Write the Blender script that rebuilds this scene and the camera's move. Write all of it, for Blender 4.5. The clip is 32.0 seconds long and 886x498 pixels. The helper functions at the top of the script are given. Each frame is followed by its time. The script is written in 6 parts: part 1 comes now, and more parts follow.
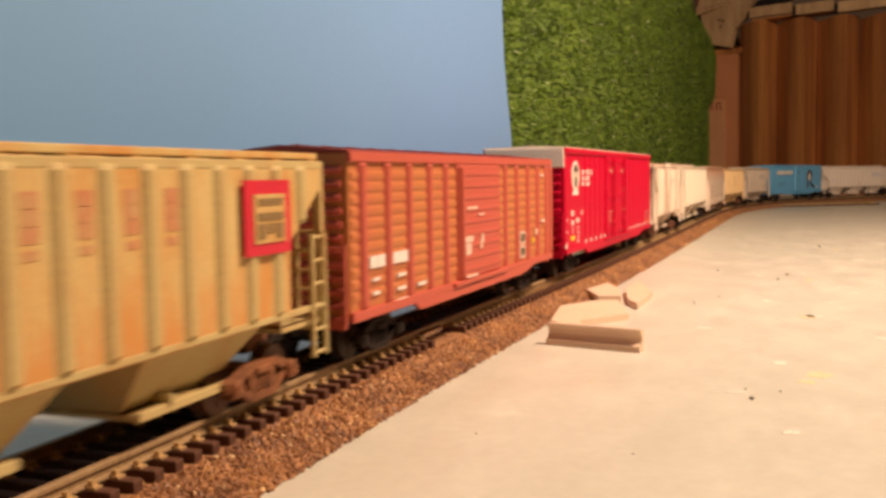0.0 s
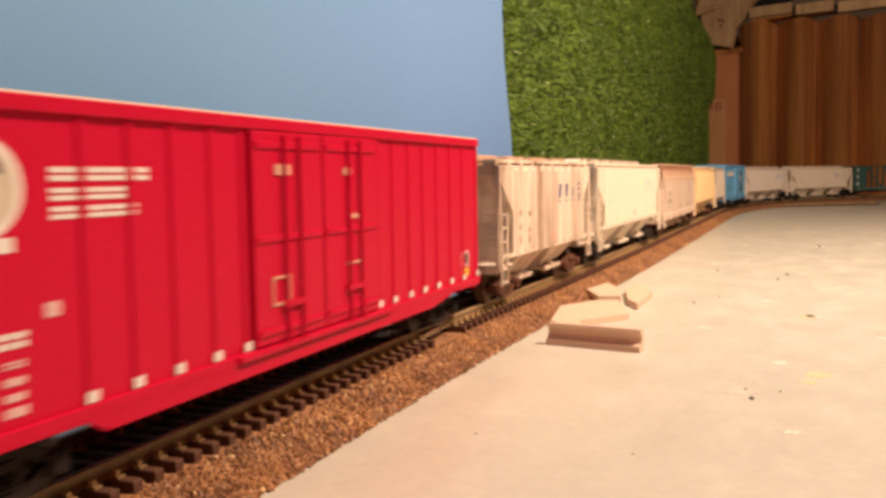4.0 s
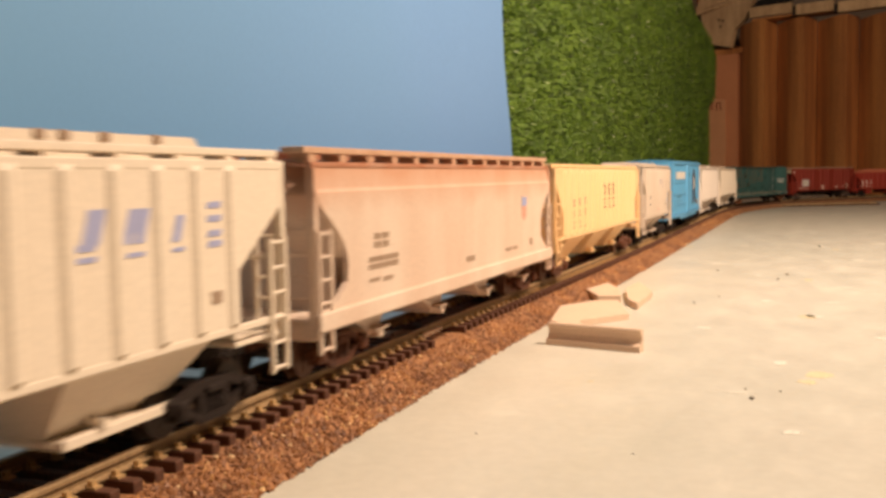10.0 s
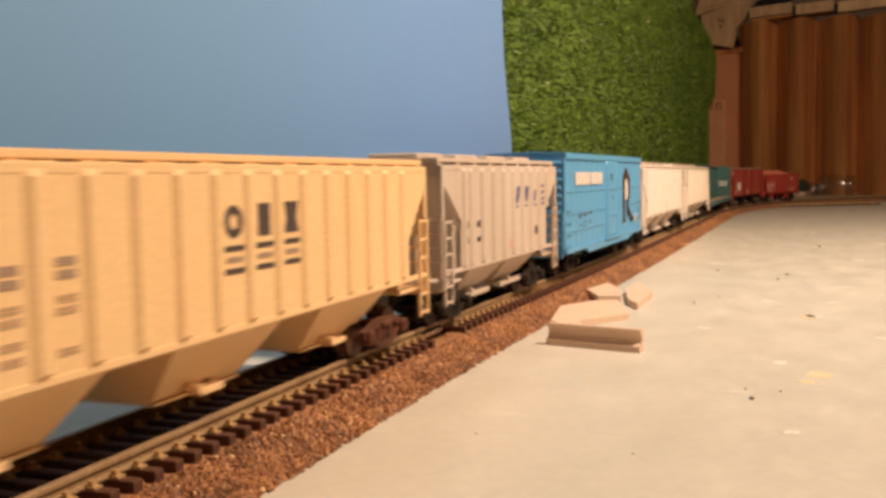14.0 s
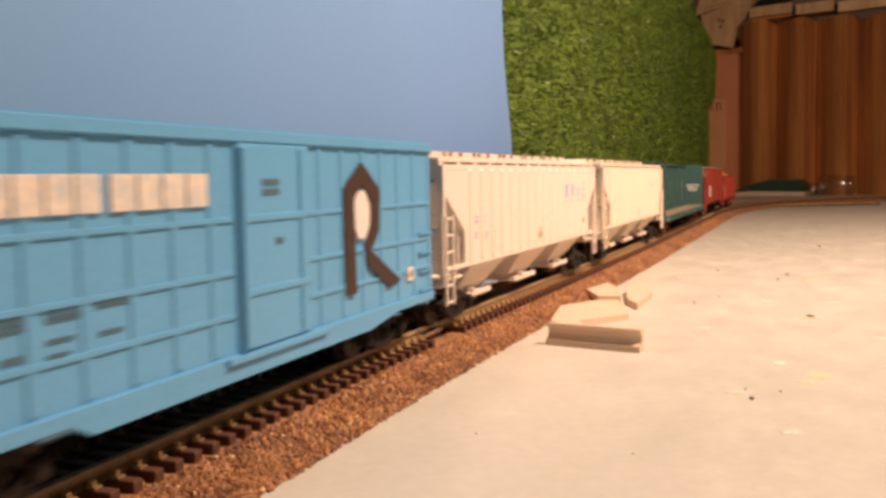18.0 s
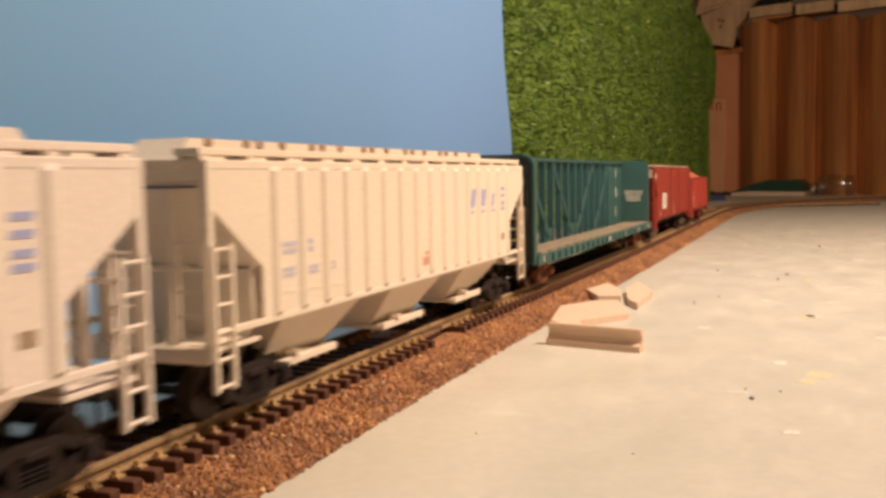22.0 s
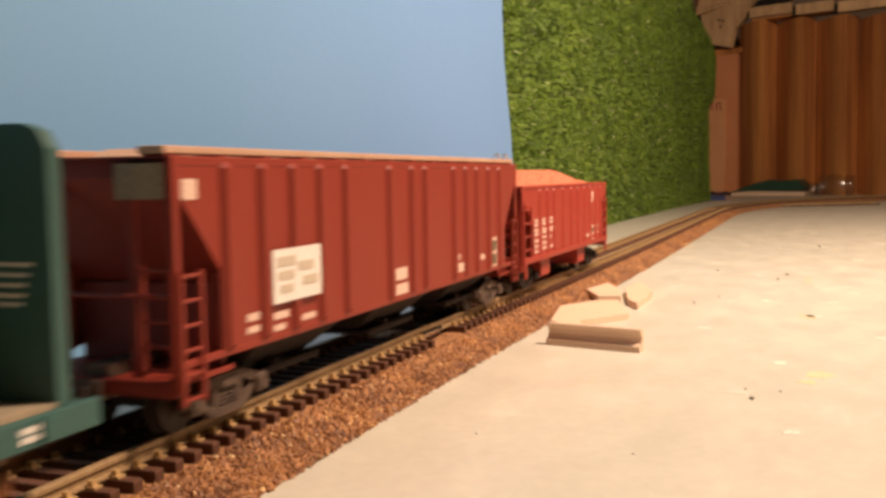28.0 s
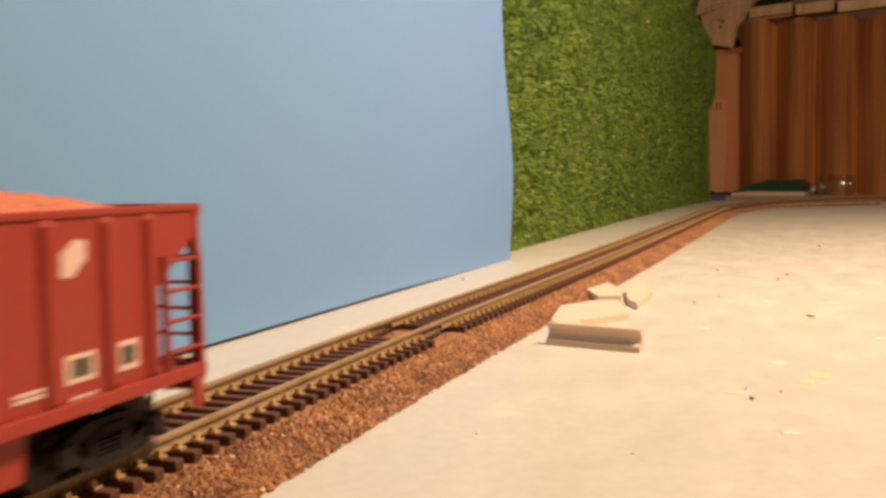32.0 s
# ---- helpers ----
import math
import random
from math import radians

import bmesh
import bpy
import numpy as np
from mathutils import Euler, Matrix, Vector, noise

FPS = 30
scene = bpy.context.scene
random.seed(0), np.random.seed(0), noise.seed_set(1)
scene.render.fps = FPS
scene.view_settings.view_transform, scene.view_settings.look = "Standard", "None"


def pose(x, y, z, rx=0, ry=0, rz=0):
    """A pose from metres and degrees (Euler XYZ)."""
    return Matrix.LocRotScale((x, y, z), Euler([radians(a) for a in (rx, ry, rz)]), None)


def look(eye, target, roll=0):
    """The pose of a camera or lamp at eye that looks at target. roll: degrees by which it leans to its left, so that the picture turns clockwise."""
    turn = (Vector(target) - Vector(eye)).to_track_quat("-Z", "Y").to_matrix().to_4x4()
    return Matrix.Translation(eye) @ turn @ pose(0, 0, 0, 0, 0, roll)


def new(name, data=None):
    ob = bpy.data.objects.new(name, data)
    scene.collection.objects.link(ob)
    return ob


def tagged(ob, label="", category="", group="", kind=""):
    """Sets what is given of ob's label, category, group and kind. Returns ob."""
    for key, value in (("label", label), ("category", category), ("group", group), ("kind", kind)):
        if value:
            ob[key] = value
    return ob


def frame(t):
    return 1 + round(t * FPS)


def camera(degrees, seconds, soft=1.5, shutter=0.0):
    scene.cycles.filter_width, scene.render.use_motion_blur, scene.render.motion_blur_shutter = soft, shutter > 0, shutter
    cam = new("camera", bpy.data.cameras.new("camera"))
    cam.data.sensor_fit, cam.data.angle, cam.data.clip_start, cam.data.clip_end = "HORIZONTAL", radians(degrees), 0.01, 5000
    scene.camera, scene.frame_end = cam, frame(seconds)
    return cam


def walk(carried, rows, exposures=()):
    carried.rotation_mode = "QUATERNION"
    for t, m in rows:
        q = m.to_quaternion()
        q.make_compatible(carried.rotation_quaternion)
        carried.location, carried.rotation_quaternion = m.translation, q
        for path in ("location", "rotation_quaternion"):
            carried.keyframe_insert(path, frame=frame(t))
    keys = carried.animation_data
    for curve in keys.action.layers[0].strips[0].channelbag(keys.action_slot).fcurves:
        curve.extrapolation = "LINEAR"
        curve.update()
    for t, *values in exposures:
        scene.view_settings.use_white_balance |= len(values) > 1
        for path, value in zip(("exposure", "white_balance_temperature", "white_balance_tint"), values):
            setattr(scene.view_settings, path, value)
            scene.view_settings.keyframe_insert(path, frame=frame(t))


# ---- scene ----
cam = camera(49.49, 32.0, soft=3.35, shutter=0.9)
CAM = look((0.1101, 0.0, 0.0530), (0.1101 - 0.35198, 0.93309, 0.0530 - 0.07409), -0.97)
walk(cam, [(0.0, CAM), (32.0, CAM)], [
    (0.0, -0.02, 6650, 17), (3.0, 0.0, 6550, 18), (7.0, -0.03, 6050, 12), (11.0, -0.02, 6150, 12), (13.5, -0.2, 6300, 15), (17.0, -0.05, 6800, 23), (18.0, -0.05, 6500, 24),
    (19.0, -0.12, 6300, 24), (20.0, -0.15, 6250, 17), (21.0, -0.12, 6150, 14), (22.0, -0.12, 6150, 15), (24.5, 0.15, 6400, 20), (25.0, 0.22, 6400, 21), (28.0, 0.12, 6450, 16), (32.0, 0.06, 6700, 15)])

# ---- world and light ----
world = bpy.data.worlds.new("room_dim")
scene.world = world
world.use_nodes = True
world.node_tree.nodes["Background"].inputs[0].default_value = (1.0, 0.85, 0.68, 1)
world.node_tree.nodes["Background"].inputs[1].default_value = 0.035


def lamp(name, place, aim, size, watts, colour):
    d = bpy.data.lights.new(name, "AREA")
    d.shape, d.size, d.energy, d.color = "DISK", size, watts, colour
    ob = new(name, d)
    ob.matrix_world = look(place, aim)
    return ob


lamp("room_lamp", (0.45, 0.32, 0.68), (0.0, 0.82, 0.05), 0.17, 15.4, (1.0, 0.752, 0.53))

# ---- materials ----
MM = 0.001


def node(nt, kind, **kw):
    n = nt.nodes.new(kind)
    for k, val in kw.items():
        n.inputs[k].default_value = val
    return n


def mat(name, colour, rough=0.6, metal=0.0, stain=None, amount=0.25, size=20.0, grain=0.8, bump=0.15, streak=1.0, threshold=0.5, spec=0.4, contrast=0.25):
    """A painted or natural surface. size, grain: millimetres of the large and the fine variation. stain: second colour that creeps in."""
    m = bpy.data.materials.new(name)
    m.use_nodes = True
    nt = m.node_tree
    bs = nt.nodes["Principled BSDF"]
    bs.inputs["Roughness"].default_value = rough
    bs.inputs["Metallic"].default_value = metal
    bs.inputs["Specular IOR Level"].default_value = spec
    tc = nt.nodes.new("ShaderNodeTexCoord")
    mp = nt.nodes.new("ShaderNodeMapping")
    mp.inputs["Scale"].default_value = (1, 1, 1.0 / streak)
    nt.links.new(tc.outputs["Object"], mp.inputs["Vector"])
    n1 = node(nt, "ShaderNodeTexNoise", Scale=1000.0 / size, Detail=6.0, Roughness=0.6)
    n2 = node(nt, "ShaderNodeTexNoise", Scale=1000.0 / grain, Detail=3.0)
    nt.links.new(mp.outputs[0], n1.inputs["Vector"])
    nt.links.new(tc.outputs["Object"], n2.inputs["Vector"])
    r1 = nt.nodes.new("ShaderNodeValToRGB")
    r1.color_ramp.elements[0].position, r1.color_ramp.elements[1].position = threshold - 0.12, threshold + 0.14
    nt.links.new(n1.outputs["Fac"], r1.inputs["Fac"])
    mx = nt.nodes.new("ShaderNodeMix")
    mx.data_type = "RGBA"
    c = Vector(colour)
    s = Vector(stain) if stain else c * 0.75
    mx.inputs["A"].default_value = (*c, 1)
    mx.inputs["B"].default_value = (*s, 1)
    am = node(nt, "ShaderNodeMath")
    am.operation = "MULTIPLY"
    am.inputs[1].default_value = amount
    nt.links.new(r1.outputs["Color"], am.inputs[0])
    nt.links.new(am.outputs[0], mx.inputs["Factor"])
    mm = nt.nodes.new("ShaderNodeMix")
    mm.data_type, mm.blend_type = "RGBA", "MULTIPLY"
    mm.inputs["Factor"].default_value = 1.0
    mr = node(nt, "ShaderNodeMapRange")
    mr.inputs["From Min"].default_value, mr.inputs["From Max"].default_value = 0.3, 0.7
    mr.inputs["To Min"].default_value, mr.inputs["To Max"].default_value = 1.0 - contrast, 1.0 + contrast * 0.6
    nt.links.new(n2.outputs["Fac"], mr.inputs["Value"])
    nt.links.new(mx.outputs["Result"], mm.inputs["A"])
    nt.links.new(mr.outputs[0], mm.inputs["B"])
    nt.links.new(mm.outputs["Result"], bs.inputs["Base Color"])
    bp = node(nt, "ShaderNodeBump", Strength=bump, Distance=grain * MM * 0.5)
    nt.links.new(n2.outputs["Fac"], bp.inputs["Height"])
    nt.links.new(bp.outputs[0], bs.inputs["Normal"])
    return m


M = {}
M["table"] = mat("painted_board", (0.595, 0.56, 0.47), 0.4, stain=(0.54, 0.525, 0.44), amount=0.6, size=120, grain=3, bump=0.05, contrast=0.05)
nt = M["table"].node_tree
bs = nt.nodes["Principled BSDF"]
base = bs.inputs["Base Color"].links[0].from_socket
tc = nt.nodes.new("ShaderNodeTexCoord")
mp = nt.nodes.new("ShaderNodeMapping")
mp.inputs["Scale"].default_value = (60, 30, 1)
mp.inputs["Rotation"].default_value = (0, 0, 0.5)
nt.links.new(tc.outputs["Object"], mp.inputs["Vector"])
nz = node(nt, "ShaderNodeTexNoise", Scale=1.0, Detail=8.0, Roughness=0.7)
nt.links.new(mp.outputs[0], nz.inputs["Vector"])
rp = nt.nodes.new("ShaderNodeValToRGB")
rp.color_ramp.elements[0].position, rp.color_ramp.elements[1].position = 0.57, 0.72
nt.links.new(nz.outputs["Fac"], rp.inputs[0])
mx = nt.nodes.new("ShaderNodeMix")
mx.data_type = "RGBA"
mx.inputs["B"].default_value = (0.64, 0.60, 0.50, 1)
nt.links.new(rp.outputs[0], mx.inputs["Factor"])
nt.links.new(base, mx.inputs["A"])
nt.links.new(mx.outputs["Result"], bs.inputs["Base Color"])
# long brushed scuffs, and dull rubbed patches that keep less gloss
mp2 = nt.nodes.new("ShaderNodeMapping")
mp2.inputs["Scale"].default_value = (28, 150, 1)
mp2.inputs["Rotation"].default_value = (0, 0, 0.12)
nt.links.new(tc.outputs["Object"], mp2.inputs["Vector"])
nz2 = node(nt, "ShaderNodeTexNoise", Scale=1.0, Detail=5.0, Roughness=0.6)
nt.links.new(mp2.outputs[0], nz2.inputs["Vector"])
rp2 = nt.nodes.new("ShaderNodeValToRGB")
rp2.color_ramp.elements[0].position, rp2.color_ramp.elements[1].position = 0.60, 0.70
nt.links.new(nz2.outputs["Fac"], rp2.inputs[0])
sc = node(nt, "ShaderNodeMath")
sc.operation = "MULTIPLY"
sc.inputs[1].default_value = 0.25
nt.links.new(rp2.outputs[0], sc.inputs[0])
mx2 = nt.nodes.new("ShaderNodeMix")
mx2.data_type = "RGBA"
mx2.inputs["B"].default_value = (0.71, 0.66, 0.55, 1)
nt.links.new(sc.outputs[0], mx2.inputs["Factor"])
nt.links.new(mx.outputs["Result"], mx2.inputs["A"])
nt.links.new(mx2.outputs["Result"], bs.inputs["Base Color"])
rr = node(nt, "ShaderNodeMapRange")
rr.inputs["From Min"].default_value, rr.inputs["From Max"].default_value = 0.35, 0.65
rr.inputs["To Min"].default_value, rr.inputs["To Max"].default_value = 0.30, 0.52
nt.links.new(nz.outputs["Fac"], rr.inputs["Value"])
nt.links.new(rr.outputs[0], bs.inputs["Roughness"])
M["wall"] = mat("plaster", (0.24, 0.18, 0.13), 0.9, size=300, grain=5)
M["floor"] = mat("concrete", (0.2, 0.19, 0.18), 0.8, size=300, grain=6)
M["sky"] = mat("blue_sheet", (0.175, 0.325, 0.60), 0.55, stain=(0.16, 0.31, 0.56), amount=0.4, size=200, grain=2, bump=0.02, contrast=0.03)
# the lens's greenish cast put into the sheet's colour, towards its near end
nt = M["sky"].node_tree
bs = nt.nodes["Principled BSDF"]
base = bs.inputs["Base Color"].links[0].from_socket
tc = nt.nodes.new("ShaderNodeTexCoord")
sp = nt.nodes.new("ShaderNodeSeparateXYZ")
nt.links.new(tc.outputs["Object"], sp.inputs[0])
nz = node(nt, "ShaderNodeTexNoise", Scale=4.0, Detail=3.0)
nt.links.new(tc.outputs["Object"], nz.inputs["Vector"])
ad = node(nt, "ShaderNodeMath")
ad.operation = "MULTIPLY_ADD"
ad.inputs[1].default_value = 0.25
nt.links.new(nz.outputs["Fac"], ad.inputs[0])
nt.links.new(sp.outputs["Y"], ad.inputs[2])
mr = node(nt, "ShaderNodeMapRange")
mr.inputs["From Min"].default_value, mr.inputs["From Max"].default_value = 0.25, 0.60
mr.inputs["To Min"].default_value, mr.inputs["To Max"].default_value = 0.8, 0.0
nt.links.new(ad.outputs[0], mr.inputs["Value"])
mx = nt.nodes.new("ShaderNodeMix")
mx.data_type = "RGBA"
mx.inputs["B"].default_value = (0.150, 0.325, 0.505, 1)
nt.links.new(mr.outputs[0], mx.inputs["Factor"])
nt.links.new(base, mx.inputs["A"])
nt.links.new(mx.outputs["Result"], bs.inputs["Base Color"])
M["rail"] = mat("rail_metal", (0.37, 0.245, 0.12), 0.6, 0.1, stain=(0.21, 0.12, 0.055), amount=0.5, size=9, grain=0.6)
M["tie"] = mat("tie_plastic", (0.115, 0.046, 0.024), 0.75, size=6, grain=0.6, contrast=0.4)
M["ballast"] = mat("cork_ballast", (0.42, 0.20, 0.085), 0.85, stain=(0.20, 0.085, 0.035), amount=0.7, size=6, grain=1.1, bump=0.8, contrast=0.45)
M["card"] = mat("tan_card", (0.70, 0.52, 0.375), 0.8, size=15, grain=0.6, contrast=0.08)
M["brownpleat"] = mat("brown_pleat", (0.60, 0.262, 0.08), 0.45, stain=(0.29, 0.105, 0.035), amount=0.8, size=34, grain=4, streak=14, contrast=0.15)
M["wood"] = mat("raw_wood", (0.68, 0.46, 0.25), 0.7, stain=(0.3, 0.18, 0.09), amount=0.6, size=30, grain=2, streak=5)
M["box"] = mat("cardboard_box", (0.66, 0.28, 0.125), 0.85, size=60, grain=2, contrast=0.1)
M["turfback"] = mat("turf_backing", (0.045, 0.072, 0.008), 0.95, stain=(0.02, 0.036, 0.004), amount=0.8, size=12, grain=2, contrast=0.5)
M["spike"] = mat("brassy_spike", (0.62, 0.42, 0.20), 0.4, 0.35, size=4, grain=0.5)
M["nickel"] = mat("nickel", (0.75, 0.68, 0.58), 0.22, 1.0, size=4, grain=0.5)
M["black"] = mat("black_plastic", (0.012, 0.011, 0.011), 0.5)
M["darkmetal"] = mat("dark_truck", (0.028, 0.019, 0.015), 0.8, spec=0.2, size=5, grain=0.7, contrast=0.4)
M["rusttruck"] = mat("rusty_truck", (0.15, 0.052, 0.022), 0.85, stain=(0.045, 0.022, 0.015), amount=0.8, size=5, grain=0.7, contrast=0.4)
M["orangetruck"] = mat("orange_rusty_truck", (0.30, 0.115, 0.045), 0.85, stain=(0.10, 0.04, 0.02), amount=0.75, size=5, grain=0.7, contrast=0.35)
M["greytruck"] = mat("grey_brown_truck", (0.13, 0.085, 0.06), 0.8, stain=(0.05, 0.03, 0.022), amount=0.7, size=5, grain=0.7, contrast=0.35)
M["wheeldark"] = mat("blackened_wheel_steel", (0.055, 0.036, 0.026), 0.55, 0.3, size=4, grain=0.5)
M["wheel"] = mat("wheel_steel", (0.15, 0.072, 0.04), 0.5, 0.3, size=4, grain=0.5)


def island_mat(name, stops, rough):
    """Each loose piece takes one colour of the ramp."""
    m = bpy.data.materials.new(name)
    m.use_nodes = True
    nt = m.node_tree
    g = nt.nodes.new("ShaderNodeNewGeometry")
    r = nt.nodes.new("ShaderNodeValToRGB")
    for i, (pos, col) in enumerate(stops):
        e = r.color_ramp.elements[0] if i == 0 else r.color_ramp.elements[-1] if i == len(stops) - 1 else r.color_ramp.elements.new(pos)
        e.position, e.color = pos, (*col, 1)
    nt.links.new(g.outputs["Random Per Island"], r.inputs[0])
    nt.links.new(r.outputs[0], nt.nodes["Principled BSDF"].inputs["Base Color"])
    nt.nodes["Principled BSDF"].inputs["Roughness"].default_value = rough
    return m


def patchy(m, size, low, high):
    """Tints a material by broad soft patches (size in millimetres)."""
    nt = m.node_tree
    bs = nt.nodes["Principled BSDF"]
    base = bs.inputs["Base Color"].links[0].from_socket
    tc = nt.nodes.new("ShaderNodeTexCoord")
    nz = node(nt, "ShaderNodeTexNoise", Scale=1000.0 / size, Detail=3.0)
    nt.links.new(tc.outputs["Object"], nz.inputs["Vector"])
    r = nt.nodes.new("ShaderNodeValToRGB")
    r.color_ramp.elements[0].position, r.color_ramp.elements[1].position = 0.36, 0.64
    r.color_ramp.elements[0].color, r.color_ramp.elements[1].color = (*low, 1), (*high, 1)
    nt.links.new(nz.outputs["Fac"], r.inputs[0])
    mx = nt.nodes.new("ShaderNodeMix")
    mx.data_type, mx.blend_type = "RGBA", "MULTIPLY"
    mx.inputs["Factor"].default_value = 1.0
    nt.links.new(base, mx.inputs["A"])
    nt.links.new(r.outputs[0], mx.inputs["B"])
    nt.links.new(mx.outputs["Result"], bs.inputs["Base Color"])


M["stone"] = island_mat("ballast_stone", [(0.0, (0.17, 0.075, 0.028)), (0.45, (0.27, 0.125, 0.05)), (0.87, (0.36, 0.178, 0.07)), (0.97, (0.50, 0.29, 0.115)), (1.0, (0.80, 0.62, 0.34))], 0.6)
patchy(M["stone"], 16.0, (0.72, 0.64, 0.68), (1.38, 1.28, 1.05))


def washed(name, colour, streak, rust, z0, z1, rough=0.6):
    """Paint with vertical streaks and rust that has washed down from the roof: all rust at height z1, none under z0 (millimetres)."""
    m = mat(name, colour, rough, 0.0, streak, 0.55, 16, 0.8, 0.06, 6.0, 0.5, 0.4, 0.08)
    nt = m.node_tree
    bs = nt.nodes["Principled BSDF"]
    base = bs.inputs["Base Color"].links[0].from_socket
    tc = nt.nodes.new("ShaderNodeTexCoord")
    sp = nt.nodes.new("ShaderNodeSeparateXYZ")
    nt.links.new(tc.outputs["Object"], sp.inputs[0])
    nz = node(nt, "ShaderNodeTexNoise", Scale=70.0, Detail=5.0)
    nt.links.new(tc.outputs["Object"], nz.inputs["Vector"])
    ad = node(nt, "ShaderNodeMath")
    ad.operation = "MULTIPLY_ADD"
    ad.inputs[1].default_value = 0.012
    nt.links.new(nz.outputs["Fac"], ad.inputs[0])
    nt.links.new(sp.outputs["Z"], ad.inputs[2])
    mr = node(nt, "ShaderNodeMapRange")
    mr.inputs["From Min"].default_value, mr.inputs["From Max"].default_value = (z0 + 6) * MM, (z1 + 6) * MM
    mr.inputs["To Max"].default_value = 0.8
    nt.links.new(ad.outputs[0], mr.inputs["Value"])
    mx = nt.nodes.new("ShaderNodeMix")
    mx.data_type = "RGBA"
    nt.links.new(mr.outputs[0], mx.inputs["Factor"])
    nt.links.new(base, mx.inputs["A"])
    mx.inputs["B"].default_value = (*rust, 1)
    nt.links.new(mx.outputs["Result"], bs.inputs["Base Color"])
    return m


def rust_from_below(m, rust, z0, z1, amount=0.85):
    """Rust that eats its way up the sheets: most at height z0, none above z1 (millimetres), with a ragged edge."""
    nt = m.node_tree
    bs = nt.nodes["Principled BSDF"]
    base = bs.inputs["Base Color"].links[0].from_socket
    tc = nt.nodes.new("ShaderNodeTexCoord")
    sp = nt.nodes.new("ShaderNodeSeparateXYZ")
    nt.links.new(tc.outputs["Object"], sp.inputs[0])
    nz = node(nt, "ShaderNodeTexNoise", Scale=110.0, Detail=4.0, Roughness=0.6)
    nt.links.new(tc.outputs["Object"], nz.inputs["Vector"])
    ad = node(nt, "ShaderNodeMath")
    ad.operation = "MULTIPLY_ADD"
    ad.inputs[1].default_value = 0.034
    nt.links.new(nz.outputs["Fac"], ad.inputs[0])
    nt.links.new(sp.outputs["Z"], ad.inputs[2])
    mr = node(nt, "ShaderNodeMapRange")
    mr.inputs["From Min"].default_value, mr.inputs["From Max"].default_value = (z0 + 17) * MM, (z1 + 17) * MM
    mr.inputs["To Min"].default_value, mr.inputs["To Max"].default_value = amount, 0.0
    nt.links.new(ad.outputs[0], mr.inputs["Value"])
    mx = nt.nodes.new("ShaderNodeMix")
    mx.data_type = "RGBA"
    nt.links.new(mr.outputs[0], mx.inputs["Factor"])
    nt.links.new(base, mx.inputs["A"])
    mx.inputs["B"].default_value = (*rust, 1)
    nt.links.new(mx.outputs["Result"], bs.inputs["Base Color"])


def rust_run(m, rust, y0, half, amount):
    """A run of rust down the side at y0 along the car, fading out within half its width (millimetres)."""
    nt = m.node_tree
    bs = nt.nodes["Principled BSDF"]
    base = bs.inputs["Base Color"].links[0].from_socket
    tc = nt.nodes.new("ShaderNodeTexCoord")
    sp = nt.nodes.new("ShaderNodeSeparateXYZ")
    nt.links.new(tc.outputs["Object"], sp.inputs[0])
    nz = node(nt, "ShaderNodeTexNoise", Scale=90.0, Detail=4.0)
    nt.links.new(tc.outputs["Object"], nz.inputs["Vector"])
    ad = node(nt, "ShaderNodeMath")
    ad.operation = "MULTIPLY_ADD"
    ad.inputs[1].default_value = 0.005
    nt.links.new(nz.outputs["Fac"], ad.inputs[0])
    nt.links.new(sp.outputs["Y"], ad.inputs[2])
    off = node(nt, "ShaderNodeMath")
    off.operation = "SUBTRACT"
    off.inputs[1].default_value = (y0 + 2.5) * MM
    nt.links.new(ad.outputs[0], off.inputs[0])
    ab = node(nt, "ShaderNodeMath")
    ab.operation = "ABSOLUTE"
    nt.links.new(off.outputs[0], ab.inputs[0])
    mr = node(nt, "ShaderNodeMapRange")
    mr.inputs["From Min"].default_value, mr.inputs["From Max"].default_value = 0.0, half * MM
    mr.inputs["To Min"].default_value, mr.inputs["To Max"].default_value = amount, 0.0
    nt.links.new(ab.outputs[0], mr.inputs["Value"])
    mx = nt.nodes.new("ShaderNodeMix")
    mx.data_type = "RGBA"
    nt.links.new(mr.outputs[0], mx.inputs["Factor"])
    nt.links.new(base, mx.inputs["A"])
    mx.inputs["B"].default_value = (*rust, 1)
    nt.links.new(mx.outputs["Result"], bs.inputs["Base Color"])


# ---- mesh helpers (millimetres) ----


def part(name, bm, material, parent=None, label=""):
    me = bpy.data.meshes.new(name)
    bmesh.ops.scale(bm, vec=(MM, MM, MM), verts=bm.verts)
    bmesh.ops.recalc_face_normals(bm, faces=bm.faces)
    bm.to_mesh(me)
    bm.free()
    me.materials.append(material)
    ob = new(name, me)
    if parent:
        ob.parent = parent
    if label:
        ob["label"] = label
    return ob


def box(bm, x0, x1, y0, y1, z0, z1, bevel=0.0):
    vs = [bm.verts.new((x, y, z)) for x in (x0, x1) for y in (y0, y1) for z in (z0, z1)]
    fs = [bm.faces.new([vs[i] for i in q]) for q in ((0, 1, 3, 2), (4, 6, 7, 5), (0, 4, 5, 1), (2, 3, 7, 6), (0, 2, 6, 4), (1, 5, 7, 3))]
    if bevel:
        es = list({e for f in fs for e in f.edges})
        bmesh.ops.bevel(bm, geom=es, offset=bevel, segments=2, affect="EDGES", profile=0.5)
    return bm


